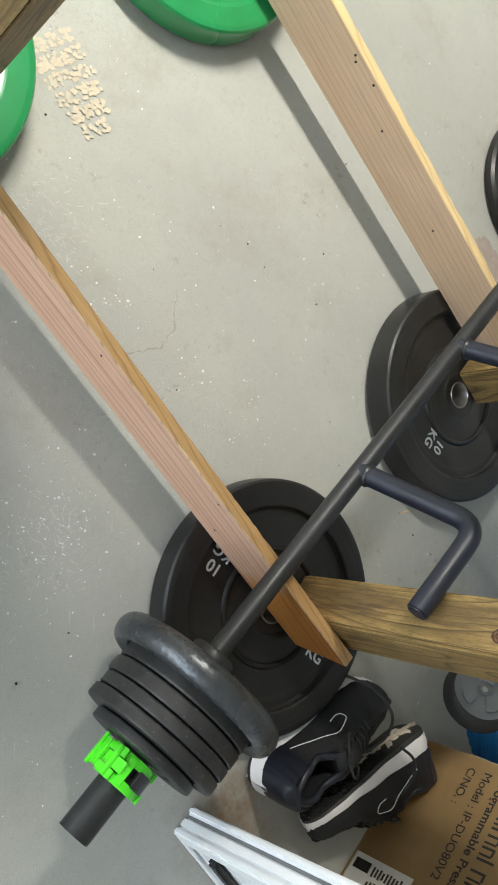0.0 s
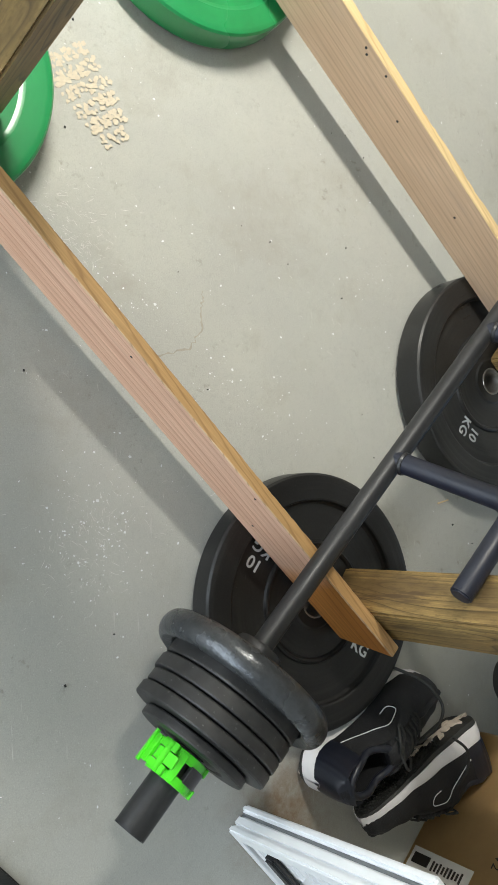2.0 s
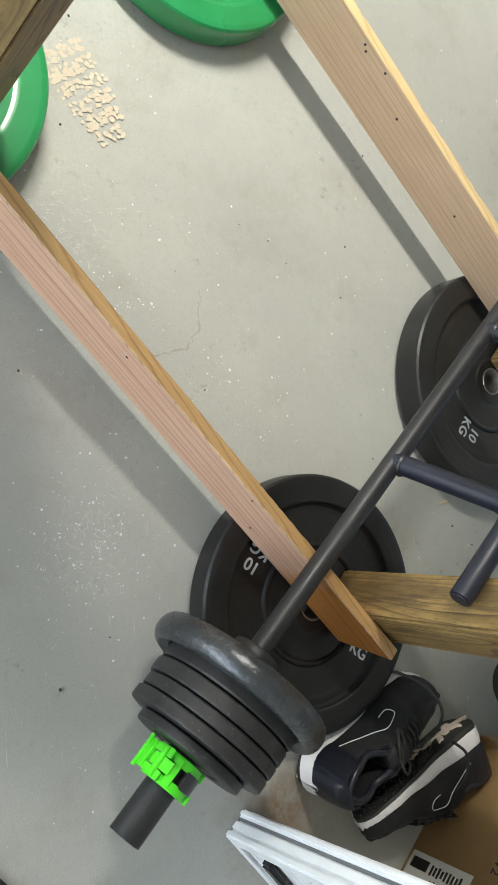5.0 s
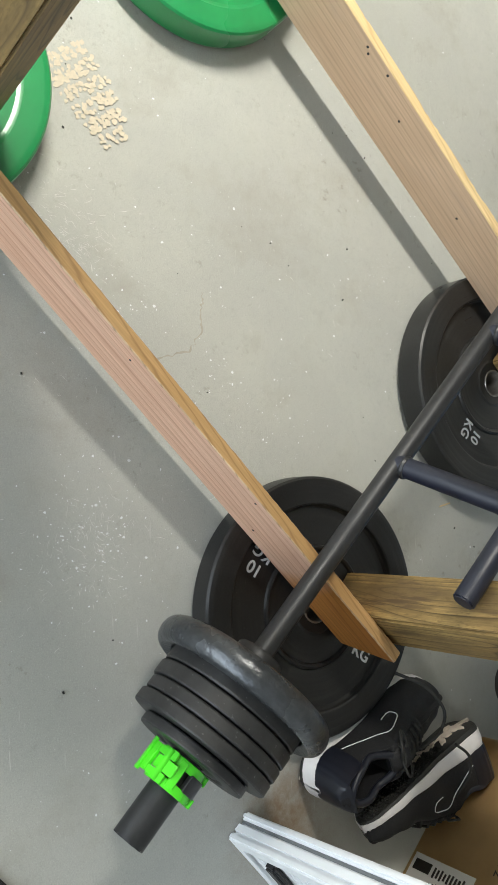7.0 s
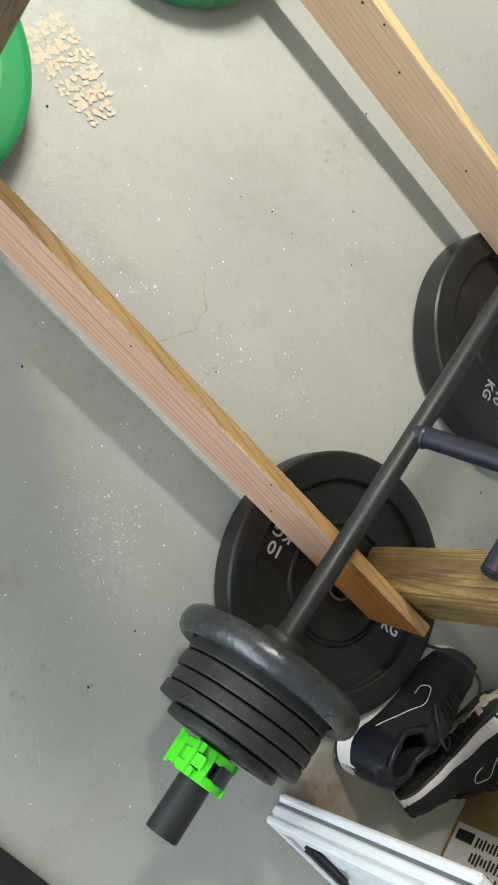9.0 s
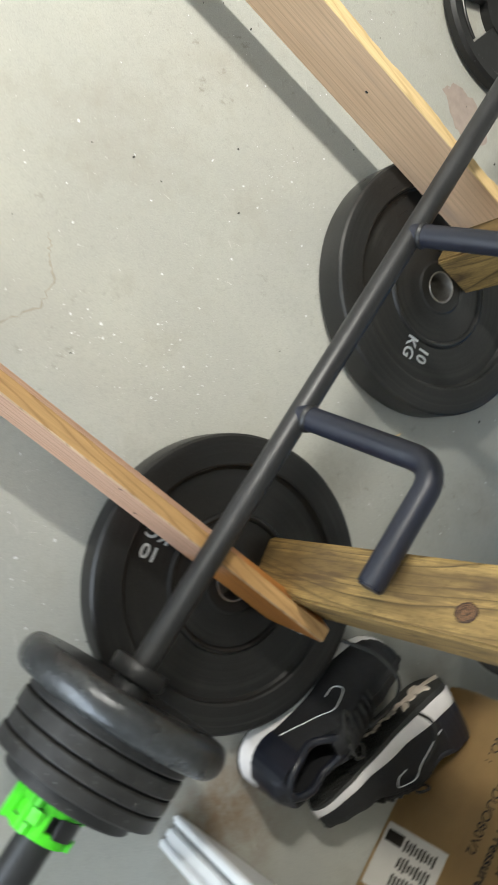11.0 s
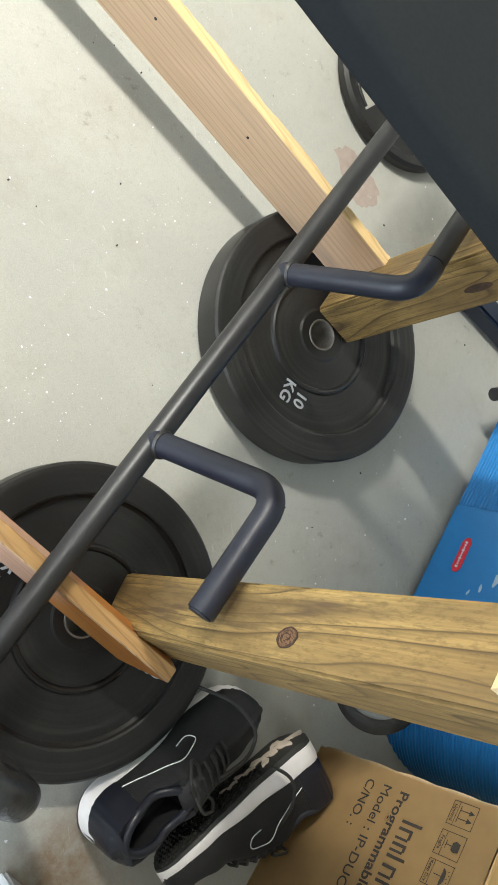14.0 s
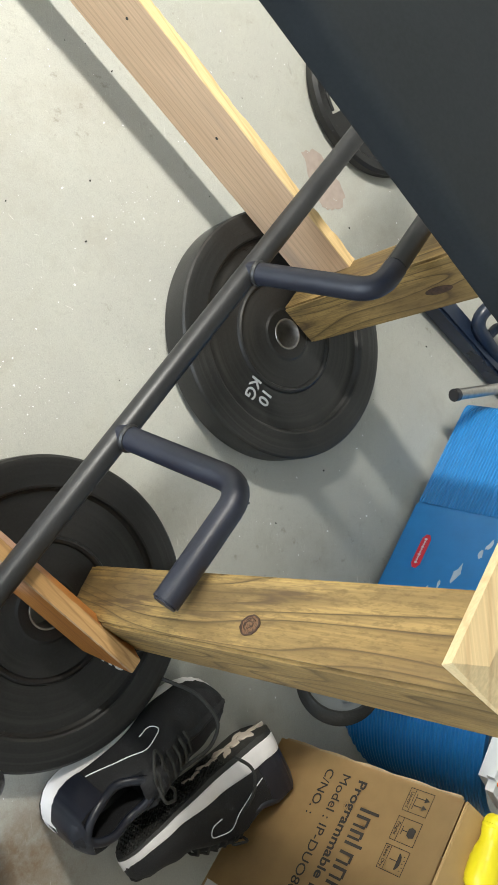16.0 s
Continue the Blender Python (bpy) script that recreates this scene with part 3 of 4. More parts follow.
def board(label, x, y, angle, z, slope, s0, s1, mats, RAIL_H, cut=0.0, rough_edge=0.0, seed=1):
    """A board on edge; its near lower edge runs through (x, y, z) at angle; cut: how far the top overhangs at the far end."""
    t = thing("timber_board", label, "timber board", pose(x, y, z, 0, slope, angle), "boards of the frame")
    r = random.Random(seed)
    bm = bmesh.new()
    b = 0.0018
    prof = [(0, b), (0, RAIL_H - b), (b, RAIL_H), (0.021, RAIL_H), (0.023, RAIL_H - b), (RAIL_W, RAIL_H - 0.030), (RAIL_W, b), (RAIL_W - b, 0), (b, 0)]
    rows, steps = [], 150
    wob = 0.0
    for i in range(steps + 1):
        s = s0 + (s1 - s0) * i / steps
        wob = 0.75 * wob + r.uniform(-1, 1) * rough_edge
        row = []
        for k, (yy, zz) in enumerate(prof):
            e = cut * zz / RAIL_H if i == steps else 0
            row.append(bm.verts.new((s + e, yy + (wob if k in (3, 4) else 0) + (0.35 * wob if k == 2 else 0), zz + (-abs(wob) * 0.8 if k in (3, 4) else 0))))
        rows.append(row)
    n = len(prof)
    for a, c in zip(rows, rows[1:]):
        for k in range(n):
            f = bm.faces.new((a[k], a[(k + 1) % n], c[(k + 1) % n], c[k]))
            f.material_index = 2 if k == 1 else 1 if k in (2, 3) else 0
    bm.faces.new(rows[0])
    bm.faces.new(rows[-1][::-1])
    part("plank", bm, mats, t, smooth=0)
    return t


def dowel_marks(t, marks, mat, size=0.003):
    for x, z in marks:
        part("nail_head", moved(lathe([(0, 0.0), (size, 0.0002), (size, 0.0006), (0, 0.0012)], 12), Matrix.Translation((x, 0.0, z)) @ Matrix.Rotation(radians(90), 4, "X")), mat, t, "small dark nail head")


WORN_ARRIS = wood("worn_fir_arris", (0.74, 0.55, 0.38), (0.36, 0.22, 0.11), (0.20, 0.11, 0.05), rings=30, lines=0.5, stretch=0.6)
rail_l = board("pinkish fir board with an orange end across two plates", 0.087, 0.770, 42.1, 0.0585, 0.1, -0.64, 0.590, (FIR, EDGE_ORANGE, WORN_ARRIS), 0.113, 0.030, 0.0005, 2)
dowel_marks(rail_l, ((-0.05, 0.09), (0.24, 0.10), (0.30, 0.03)), SOLE_BLACK, 0.0022)
rail_r = board("brown weathered fir board on edge with a rough pale edge", -0.404, 1.321, 44.6, 0.0722, 0.0, -0.62, 0.505, (FIR_GREY, WOOD_EDGE, WOOD_EDGE), 0.123, 0.0, 0.0009, 7)
dowel_marks(rail_r, ((-0.02, 0.078), (-0.16, 0.110), (-0.15, 0.103), (-0.10, 0.112), (0.2, 0.065)), SOLE_BLACK, 0.0026)


def post(label, x, y, z, angle, height, lean=(0, 0)):
    t = thing("timber_post", label, "timber post", pose(x, y, z, lean[0], lean[1], angle), "posts of the frame")
    bm = box(height, 0.089, 0.089, 0.004, (-height / 2, 0, 0))
    part("shaft", bm, TREATED, t, m=Matrix.Rotation(radians(90), 4, "Y"))
    return t


post_a = post("treated square pine post with a dark knot, standing on a plate", 0.466, 1.212, 0.042, 51, 0.785, (0, -2))
post_b = post("weathered treated square pine post standing on a plate", 0.004, 1.690, 0.060, 44, 0.68)
post("olive brown treated square post standing on a green plate", -0.318, 0.529, 0.066, 41.8, 0.90)
KNOT = surface("dark_knot", (0.055, 0.03, 0.018), 0.7, vary=0.6, grain=160, bump=1.0)
KNOT_CORE = wood("cracked_knot_core", (0.25, 0.13, 0.065), (0.13, 0.065, 0.03), (0.02, 0.010, 0.006), rings=150, lines=0.9, warp=3.0, stretch=0.7)
KNOT_M = Matrix.Translation((-0.0447, -0.014, 0.466)) @ Matrix.Rotation(radians(-90), 4, "Y") @ Matrix.Diagonal((1.0, 0.72, 1, 1))
knot = part("knot", moved(lathe([(0.0, 0.0006), (0.009, 0.0010), (0.0145, 0.0005), (0.0155, -0.001)], 28), KNOT_M), KNOT_CORE, post_a, "dark cracked knot")
r = random.Random(14)
for i in range(9):
    a0 = r.uniform(0, 6.28)
    q = r.uniform(0.003, 0.0135)
    arc = [(q * math.cos(a0 + 0.22 * k) * r.uniform(0.94, 1.06), q * math.sin(a0 + 0.22 * k) * r.uniform(0.94, 1.06), 0.0011) for k in range(r.randint(4, 9))]
    part("crack", moved(tube(arc, 0.0007, 6), KNOT_M), KNOT, knot)
rim_line = [((0.0152 + r.uniform(-0.0007, 0.0009)) * math.cos(k * 0.2244), (0.0152 + r.uniform(-0.0007, 0.0009)) * math.sin(k * 0.2244), 0.0005) for k in range(29)]
part("bark_ring", moved(tube(rim_line, 0.0013, 8), KNOT_M), KNOT, knot, "nearly black bark ring")
part("knot", moved(lathe([(0.0, 0.0008), (0.012, 0.0006), (0.016, 0.0)], 20), Matrix.Translation((0.01, -0.0447, 0.33)) @ Matrix.Rotation(radians(90), 4, "X") @ Matrix.Diagonal((0.45, 1.7, 1, 1))), KNOT, post_b, "long dark knot")

# cross beam on top of the post
beam = thing("timber_beam", "fresh pale pine beam with a mitred end on a post", "timber beam", pose(0.401, 1.048, 0.862))
bm = bmesh.new()
along = Vector((-0.685, 0.729, 0)) * 0.62
mitre = [Vector((0, 0, 0)), Vector((0.011, 0.035, 0)), Vector((0.082, 0.101, -0.030)), Vector((0.004, 0.004, -0.012))]
near_end = [bm.verts.new(p) for p in mitre]
far_end = [bm.verts.new(p + along) for p in mitre]
bm.faces.new(near_end)
bm.faces.new(far_end[::-1])
for i in range(4):
    k = (i + 1) % 4
    bm.faces.new((near_end[k], near_end[i], far_end[i], far_end[k]))
bmesh.ops.recalc_face_normals(bm, faces=bm.faces)
part("timber", bm, PINE, beam, smooth=0)

# ---------- barbell ----------
BAR_M = pose(0.215, 1.193, 0.199, 0, 3.2, -45.9)
bar = thing("barbell", "black multi-grip barbell loaded at one end, lying across two boards", "barbell", BAR_M)
part("shaft", tube([(-0.95, 0, 0), (0.12, 0, 0), (0.42, 0, 0)], 0.0172, 28), BAR, bar)
part("sleeve", tube([(0.415, 0, 0), (0.699, 0, 0)], 0.0246, 36, bevel=0.08), BAR, bar, "thick matt black loading sleeve")
part("flange", moved(ring([(0.017, 0.0), (0.036, 0.0), (0.038, 0.003), (0.038, 0.019), (0.036, 0.022), (0.017, 0.022)], 40), Matrix.Translation((0.392, 0, 0)) @ Matrix.Rotation(radians(90), 4, "Y")), BAR, bar, "black stop flange")


def handle(x, way):
    pts = rounded([(x, 0.0, 0.0), (x + way * 0.007, 0.100, 0.201), (x + way * 0.179, 0.106, 0.188)], 0.040, 8)
    grip = pts if way > 0 else pts[:-1] + [pts[-2].lerp(pts[-1], 0.12)]
    h = part("handle", tube(grip, 0.0175, 24), GRIP, bar, "dark blue-black angled grip")
    if way < 0:
        part("bare_end", tube([grip[-1] - (pts[-1] - pts[-2]) * 0.02, pts[-1] + (pts[-1] - pts[-2]) * 0.5], 0.0163, 24), BAR, h, "bare grey steel past the grip")
    part("weld", moved(ring([(0.0165, -0.004), (0.0195, -0.003), (0.0205, 0.0), (0.0190, 0.004), (0.0165, 0.005)], 24), Matrix.Translation((x + way * 0.0009, 0.0085, 0.0165)) @ Vector((way * 0.007, 0.100, 0.201)).to_track_quat("Z", "Y").to_matrix().to_4x4()), BAR, h)


handle(0.0, 1)
handle(-0.335, -1)


def disc_plate(label, s, r, prof, mat, tilt=0.0, drop=0.0):
    p = thing("weight_plate", label, "weight plate", BAR_M @ pose(s, 0.004, -drop, 0, 90 + tilt, 0), "plates on the barbell")
    part("disc", ring(prof, 96), mat, p)
    return p


def flat_profile(r, t, hub=0.0255, e=0.003):
    return [(hub, 0.0), (r - 2 * e, 0.0), (r - 0.5 * e, 0.3 * e), (r, e), (r, t - e), (r - 0.5 * e, t - 0.3 * e), (r - 2 * e, t), (r - 0.03, t), (r - 0.034, t - 0.003), (0.05, t - 0.003), (0.045, t), (hub, t)]


R0 = 0.147
rim = [(R0 - 0.016 + 0.016 * math.cos(a), 0.022 + 0.022 * math.sin(a)) for a in (radians(-90 + 180 * i / 10) for i in range(11))]
disc_plate("hammered grey iron plate with a thick round rim", 0.424, R0, [(0.0255, 0.006)] + rim + [(R0 - 0.030, 0.038), (R0 - 0.036, 0.024), (0.06, 0.022), (0.045, 0.036), (0.0255, 0.036)], IRON)
s = 0.452
for i, (r, t, label) in enumerate(((0.113, 0.030, "dusty black iron plate on the barbell sleeve"), (0.114, 0.024, "dusty black iron plate on the barbell sleeve"), (0.112, 0.020, "dusty black iron plate on the barbell sleeve"),
                                   (0.113, 0.021, "dusty black iron plate on the barbell sleeve"), (0.088, 0.017, "small black iron plate on the barbell sleeve"))):
    disc_plate(label, s, r, flat_profile(r, t), IRON_DARK, 0, (0.0, 0.001, -0.002, 0.001, 0.0)[i])
    s += t + 0.0014

# lime collar: two hinged rings with bridges, a buckle and a black pad
clamp = thing("collar_clamp", "bright lime green plastic collar clamp on the sleeve", "collar clamp", BAR_M @ pose(s + 0.003, 0, 0, 0, 90, 0) @ pose(0, 0, 0, 0, 0, 14) @ Matrix.Diagonal((1.12, 1.12, 1.02, 1)))


def arc_band(r0, r1, a0, a1, z0, z1, n=18):
    arc = [radians(a0 + (a1 - a0) * i / n) for i in range(n + 1)]
    return prism([(r1 * math.cos(a), r1 * math.sin(a)) for a in arc] + [(r0 * math.cos(a), r0 * math.sin(a)) for a in arc[::-1]], z0, z1, 0.001, 1)


for z0 in (0.0, 0.033):
    part("ring", arc_band(0.0255, 0.0325, 100, 290, z0, z0 + 0.013), LIME, clamp)
    part("ring_end", arc_band(0.0265, 0.0372, 82, 112, z0, z0 + 0.013, 6), LIME, clamp)
part("pad", arc_band(0.0250, 0.0345, 84, 168, 0.011, 0.035), BLACK_PLASTIC, clamp, "black rubber pad between the rings")
part("bridge", arc_band(0.0255, 0.0345, 186, 206, 0.004, 0.042, 6), LIME, clamp)
for z0 in (0.001, 0.034):
    part("lug", arc_band(0.0320, 0.0400, 212, 248, z0 - 0.001, z0 + 0.012, 8), LIME, clamp)
part("tongue", arc_band(0.0320, 0.0395, 200, 250, 0.0145, 0.0315, 10), LIME, clamp)
part("hinge_pin", moved(tube([(0, 0, 0.001), (0, 0, 0.045)], 0.0048, 16), Matrix.Rotation(radians(229), 4, "Z") @ Matrix.Translation((0.0385, 0, 0))), LIME, clamp)
lever = part("lever", arc_band(0.0385, 0.0450, 250, 268, 0.003, 0.043, 6), LIME, clamp)
for z0 in (0.003, 0.033):
    part("lever_arm", arc_band(0.0370, 0.0430, 226, 252, z0, z0 + 0.010, 6), LIME, lever)
part("lever_lip", arc_band(0.0440, 0.0485, 264, 275, -0.001, 0.047, 5), LIME, lever)

# ---------- bench pad ----------
def padded(w, d, h, r, corner_r):
    """A cushion with its upper edges rolled over and rounded corners, its own corner at the origin."""
    bm = bmesh.new()
    levels = [(0.006, 0.0), (0.0015, 0.003), (0.0, 0.008), (0.0, h - r)] + [(r * (1 - math.cos(radians(a))), h - r + r * math.sin(radians(a))) for a in range(9, 91, 9)] + [(r + 0.012, h + 0.0004), (r + 0.03, h + 0.0008)]
    rows = []
    for inset, z in levels:
        k = max(corner_r - inset, 0.004)
        pts = []
        for cx, cy, a0 in ((w - inset - k, inset + k, -90), (w - inset - k, d - inset - k, 0), (inset + k, d - inset - k, 90), (inset + k, inset + k, 180)):
            pts += [(cx + k * math.cos(radians(a0 + 15 * i)), cy + k * math.sin(radians(a0 + 15 * i))) for i in range(7)]
        rows.append([bm.verts.new((x, y, z)) for x, y in pts])
    n = len(rows[0])
    for a, b in zip(rows, rows[1:]):
        for i in range(n):
            bm.faces.new((a[i], a[(i + 1) % n], b[(i + 1) % n], b[i]))
    bm.faces.new(rows[0][::-1])
    bm.faces.new(rows[-1])
    return bm


U, N = Vector((0.7071, 0.7071, 0)), Vector((0.7071, -0.7071, 0))
corner = U * 0.58 + N * -0.795
pad = thing("bench_pad", "long black vinyl padded bench top on an angled leg", "bench", pose(corner.x, corner.y, 0.74, 0, 0, 45.8))
part("cushion", padded(0.60, 0.40, 0.040, 0.018, 0.03), LEATHER, pad, smooth=80)
part("base_board", box(0.40, 0.18, 0.012, 0.002, (0.30, 0.24, -0.006)), BLACK_PLASTIC, pad)
inv = pad.matrix_basis.inverted()
part("leg", tube([inv @ Vector((-0.21, 1.36, 0.69)), inv @ Vector((-0.78, 2.30, 0.0))], 0.025, 20), NAVY_STEEL, pad, "angled navy steel leg")

# ---------- cardboard carton ----------
CW, CD, CH = 0.40, 0.38, 0.415
carton = thing("cardboard_box", "closed brown cardboard carton with dark printing and a label", "cardboard box", pose(0.786, 1.562, 0, 0, 0, -47.5))


def carton_panel(name, sx, sz, m, wave=0.0):
    bm = bmesh.new()
    nx, nz, t = 14, 14, 0.005
    grid = []
    for i in range(nx + 1):
        col = []
        for k in range(nz + 1):
            x, z = sx * i / nx, sz * k / nz
            col.append(bm.verts.new((x, -wave * math.sin(math.pi * i / nx) * math.sin(math.pi * k / nz), z)))
        grid.append(col)
    for i in range(nx):
        for k in range(nz):
            bm.faces.new((grid[i][k], grid[i + 1][k], grid[i + 1][k + 1], grid[i][k + 1]))
    bmesh.ops.solidify(bm, geom=bm.faces[:], thickness=-t)
    return part(name, bm, CARD, carton, m=m)


carton_panel("front_panel", CW, CH, Matrix(), 0.0)
carton_panel("back_panel", CW, CH, pose(CW, CD, 0, 0, 0, 180))
carton_panel("side_panel", CD - 0.012, CH, pose(0, CD - 0.006, 0, 0, 0, -90), 0.003)
carton_panel("side_panel", CD - 0.012, CH, pose(CW, 0.006, 0, 0, 0, 90), 0.003)
part("top_flap", box(CW, CD / 2 - 0.002, 0.005, 0.0015, (CW / 2, CD / 4, CH + 0.003)), CARD, carton)
part("top_flap", box(CW, CD / 2 - 0.002, 0.005, 0.0015, (CW / 2, 3 * CD / 4, CH + 0.003)), CARD, carton)
part("bottom_flap", box(CW - 0.014, CD - 0.014, 0.005, 0, (CW / 2, CD / 2, 0.0035)), CARD, carton)
# torn wavy flap edge beside the corner
r = random.Random(3)
bm = bmesh.new()
rows = []
for i in range(60):
    z = 0.01 + (CH - 0.02) * i / 59
    w = 0.0035 + 0.0022 * abs(math.sin(i * 0.24)) + r.uniform(0, 0.0004)
    rows.append([bm.verts.new((-w, 0.004, z)), bm.verts.new((-w, 0.009, z)), bm.verts.new((0.0, 0.009, z)), bm.verts.new((0.0, 0.004, z))])
for a, b in zip(rows, rows[1:]):
    for k in range(4):
        bm.faces.new((a[k], a[(k + 1) % 4], b[(k + 1) % 4], b[k]))
part("flap_edge", bm, CARD_EDGE, carton, "ragged corrugated flap edge")


def on_front(x, z, lift=0.0012):
    return Matrix.Translation((x, -lift, z)) @ Matrix.Rotation(radians(90), 4, "X")


def print_line(text, x, z, width, size, bold=0.0):
    """Text printed on the front panel: left end at x, base line at z, stretched to its width."""
    ob = lettering("printed_text", text, size, INK, carton, Matrix(), "dark printed lettering", bold, 0.0002)
    xs = [v.co.x for v in ob.data.vertices]
    ys = [v.co.y for v in ob.data.vertices]
    k = width / (max(xs) - min(xs))
    ob.data.transform(Matrix.Diagonal((k, 1, 1, 1)) @ Matrix.Translation((-min(xs), -min(ys), 0)))
    ob.matrix_basis = on_front(x, z)


print_line("C/NO. :", 0.024, 0.142, 0.078, 0.026)
print_line("Model : IP-DUO80V2", 0.024, 0.180, 0.222, 0.026)
print_line("Programmable Pressure", 0.025, 0.212, 0.262, 0.026, 0.0005)
# brand word as plain strokes
for x0, w, h in ((0.063, 0.007, 0.040), (0.074, 0.018, 0.028), (0.097, 0.014, 0.028), (0.116, 0.010, 0.036), (0.131, 0.018, 0.028), (0.154, 0.018, 0.028), (0.177, 0.010, 0.036), (0.20, 0.020, 0.032), (0.225, 0.018, 0.028), (0.248, 0.010, 0.036)):
    t = 0.0046
    bars = [(0, 0, min(t, w), h)] if w < 0.012 else [(0, 0, t, h), (w - t * 0.8, 0, w, h * 0.9), (t, h - t, w - t * 0.8, h)]
    for x1, z1, x2, z2 in bars:
        part("brand_stroke", moved(prism([(x1, z1), (x2, z1), (x2, z2), (x1, z2)], 0, 0.0004), on_front(x0, 0.246)), INK, carton)


def frame_icon(x, z, kind):
    w, h, t = 0.036, 0.046, 0.0008
    bits = [prism([(0, 0), (w, 0), (w, t), (0, t)], 0, 0.0003), prism([(0, h - t), (w, h - t), (w, h), (0, h)], 0, 0.0003), prism([(0, 0), (t, 0), (t, h), (0, h)], 0, 0.0003), prism([(w - t, 0), (w, 0), (w, h), (w - t, h)], 0, 0.0003),
            prism([(0, 0.011), (w, 0.011), (w, 0.0117), (0, 0.0117)], 0, 0.0003)]
    if kind == 0:
        for ax in (0.012, 0.024):
            bits += [prism([(ax - 0.0006, 0.017), (ax + 0.0006, 0.017), (ax + 0.0006, 0.036), (ax - 0.0006, 0.036)], 0, 0.0003), prism([(ax - 0.004, 0.033), (ax + 0.004, 0.033), (ax, 0.042)], 0, 0.0003)]
        bits.append(prism([(0.006, 0.0155), (0.030, 0.0155), (0.030, 0.0165), (0.006, 0.0165)], 0, 0.0003))
    elif kind == 1:
        bits += [prism([(0.012, 0.040), (0.010, 0.032), (0.013, 0.027), (0.023, 0.027), (0.026, 0.032), (0.024, 0.040)], 0, 0.0003), prism([(0.0174, 0.016), (0.0186, 0.016), (0.0186, 0.028), (0.0174, 0.028)], 0, 0.0003), prism([(0.012, 0.0155), (0.024, 0.0155), (0.024, 0.0165), (0.012, 0.0165)], 0, 0.0003)]
    else:
        dome = [(0.018 + 0.012 * math.cos(radians(a)), 0.030 + 0.007 * math.sin(radians(a))) for a in range(0, 181, 20)]
        bits += [prism(dome, 0, 0.0003), prism([(0.0175, 0.016), (0.0185, 0.016), (0.0185, 0.031), (0.0175, 0.031)], 0, 0.0003)]
        bits += [prism([(0.008 + 0.005 * i, 0.039 + 0.002 * (i % 2)), (0.0095 + 0.005 * i, 0.039 + 0.002 * (i % 2)), (0.0085 + 0.005 * i, 0.042 + 0.002 * (i % 2))], 0, 0.0003) for i in range(5)]
    p = part("handling_icon", moved(bits[0], on_front(x, z)), INK, carton, "small framed handling pictogram")
    for stroke in bits[1:]:
        part("icon_stroke", moved(stroke, on_front(x, z)), INK, p)
    ob = lettering("icon_caption", ("Upward", "Fragile", "Keep Dry")[kind], 0.0078, INK, carton, on_front(x + 0.018, z + 0.0058), "tiny printed caption", 0, 0.0002)


frame_icon(0.008, 0.320, 0)
frame_icon(0.053, 0.320, 1)
frame_icon(0.096, 0.320, 2)
label = part("shipping_label", moved(box(0.11, 0.145, 0.0005, 0.0), on_front(0.318, 0.080, 0.0008)), PAPER, carton, "white paper label with a bar code")
r = random.Random(8)
bits, z = [], 0.018
while z < 0.055:
    w = r.choice((0.0006, 0.001, 0.0016))
    bits.append(moved(box(0.020, w, 0.0003), on_front(0.284, z, 0.0014)))
    z += w + r.choice((0.0006, 0.001, 0.0014))
part("bar_code", join(*bits), INK, label)
bits = []
for i in range(9):
    z = 0.066 + i * 0.0085
    for j in range(3):
        w = r.uniform(0.012, 0.024)
        bits.append(moved(box(w, 0.0008, 0.0003), on_front(0.286 + j * 0.029, z, 0.0014)))
part("print_bars", join(*bits), INK, label)

# toy-like yellow bottle with an orange ring on the carton
bottle = thing("yellow_bottle", "bright yellow plastic squeeze bottle with an orange loop", "bottle", pose(0.815, 1.602, CH + 0.0235, 0, 0, -37) @ pose(0, 0, 0, 0, 90, 0) @ Matrix.Diagonal((0.74, 0.74, 0.74, 1)))
part("flask", lathe([(0, 0), (0.014, 0.001), (0.020, 0.006), (0.0235, 0.014), (0.0245, 0.024), (0.0235, 0.034), (0.0215, 0.044), (0.0225, 0.054), (0.0265, 0.066), (0.0295, 0.080), (0.0312, 0.086), (0.0305, 0.092), (0.0318, 0.100), (0.0322, 0.118), (0.030, 0.132), (0.023, 0.142), (0, 0.145)], 40), YELLOW, bottle)
part("neck_band", ring([(0.0235, 0.019), (0.0252, 0.021), (0.0252, 0.026), (0.0235, 0.028)], 32), YELLOW, bottle)
part("loop", tube([(-0.004, 0.0, -0.002), (-0.010, -0.014, -0.024), (-0.014, -0.030, -0.044)], 0.0036, 12), ORANGE, bottle, "orange cord")
part("loop_end", moved(ring([(0.003, -0.003), (0.010, -0.003), (0.011, 0.0), (0.010, 0.003), (0.003, 0.003)], 24), Matrix.Translation((-0.016, -0.037, -0.052)) @ Matrix.Rotation(radians(-70), 4, "Y")), ORANGE, bottle, "orange eyelet")
wire = thing("wire_rack", "bent shiny steel wire lying on the carton", "wire", pose(0, 0, 0))
part("wire", tube([(0.915, 1.510, CH + 0.012), (0.880, 1.570, CH + 0.075), (0.873, 1.650, CH + 0.082), (0.9, 1.71, CH + 0.012)], 0.0028, 12), STEEL, wire)

# ---------- cooler ----------
cooler = thing("cooler", "blue plastic wheeled cooler with ribbed ends and a red badge", "cooler", pose(0.522, 1.866, 0.012, 0, 0, -44.5) @ pose(0, 0, 0, -20, 0, 0))
X0, X1, DEP, HT = -0.46, 0.33, 0.34, 0.322


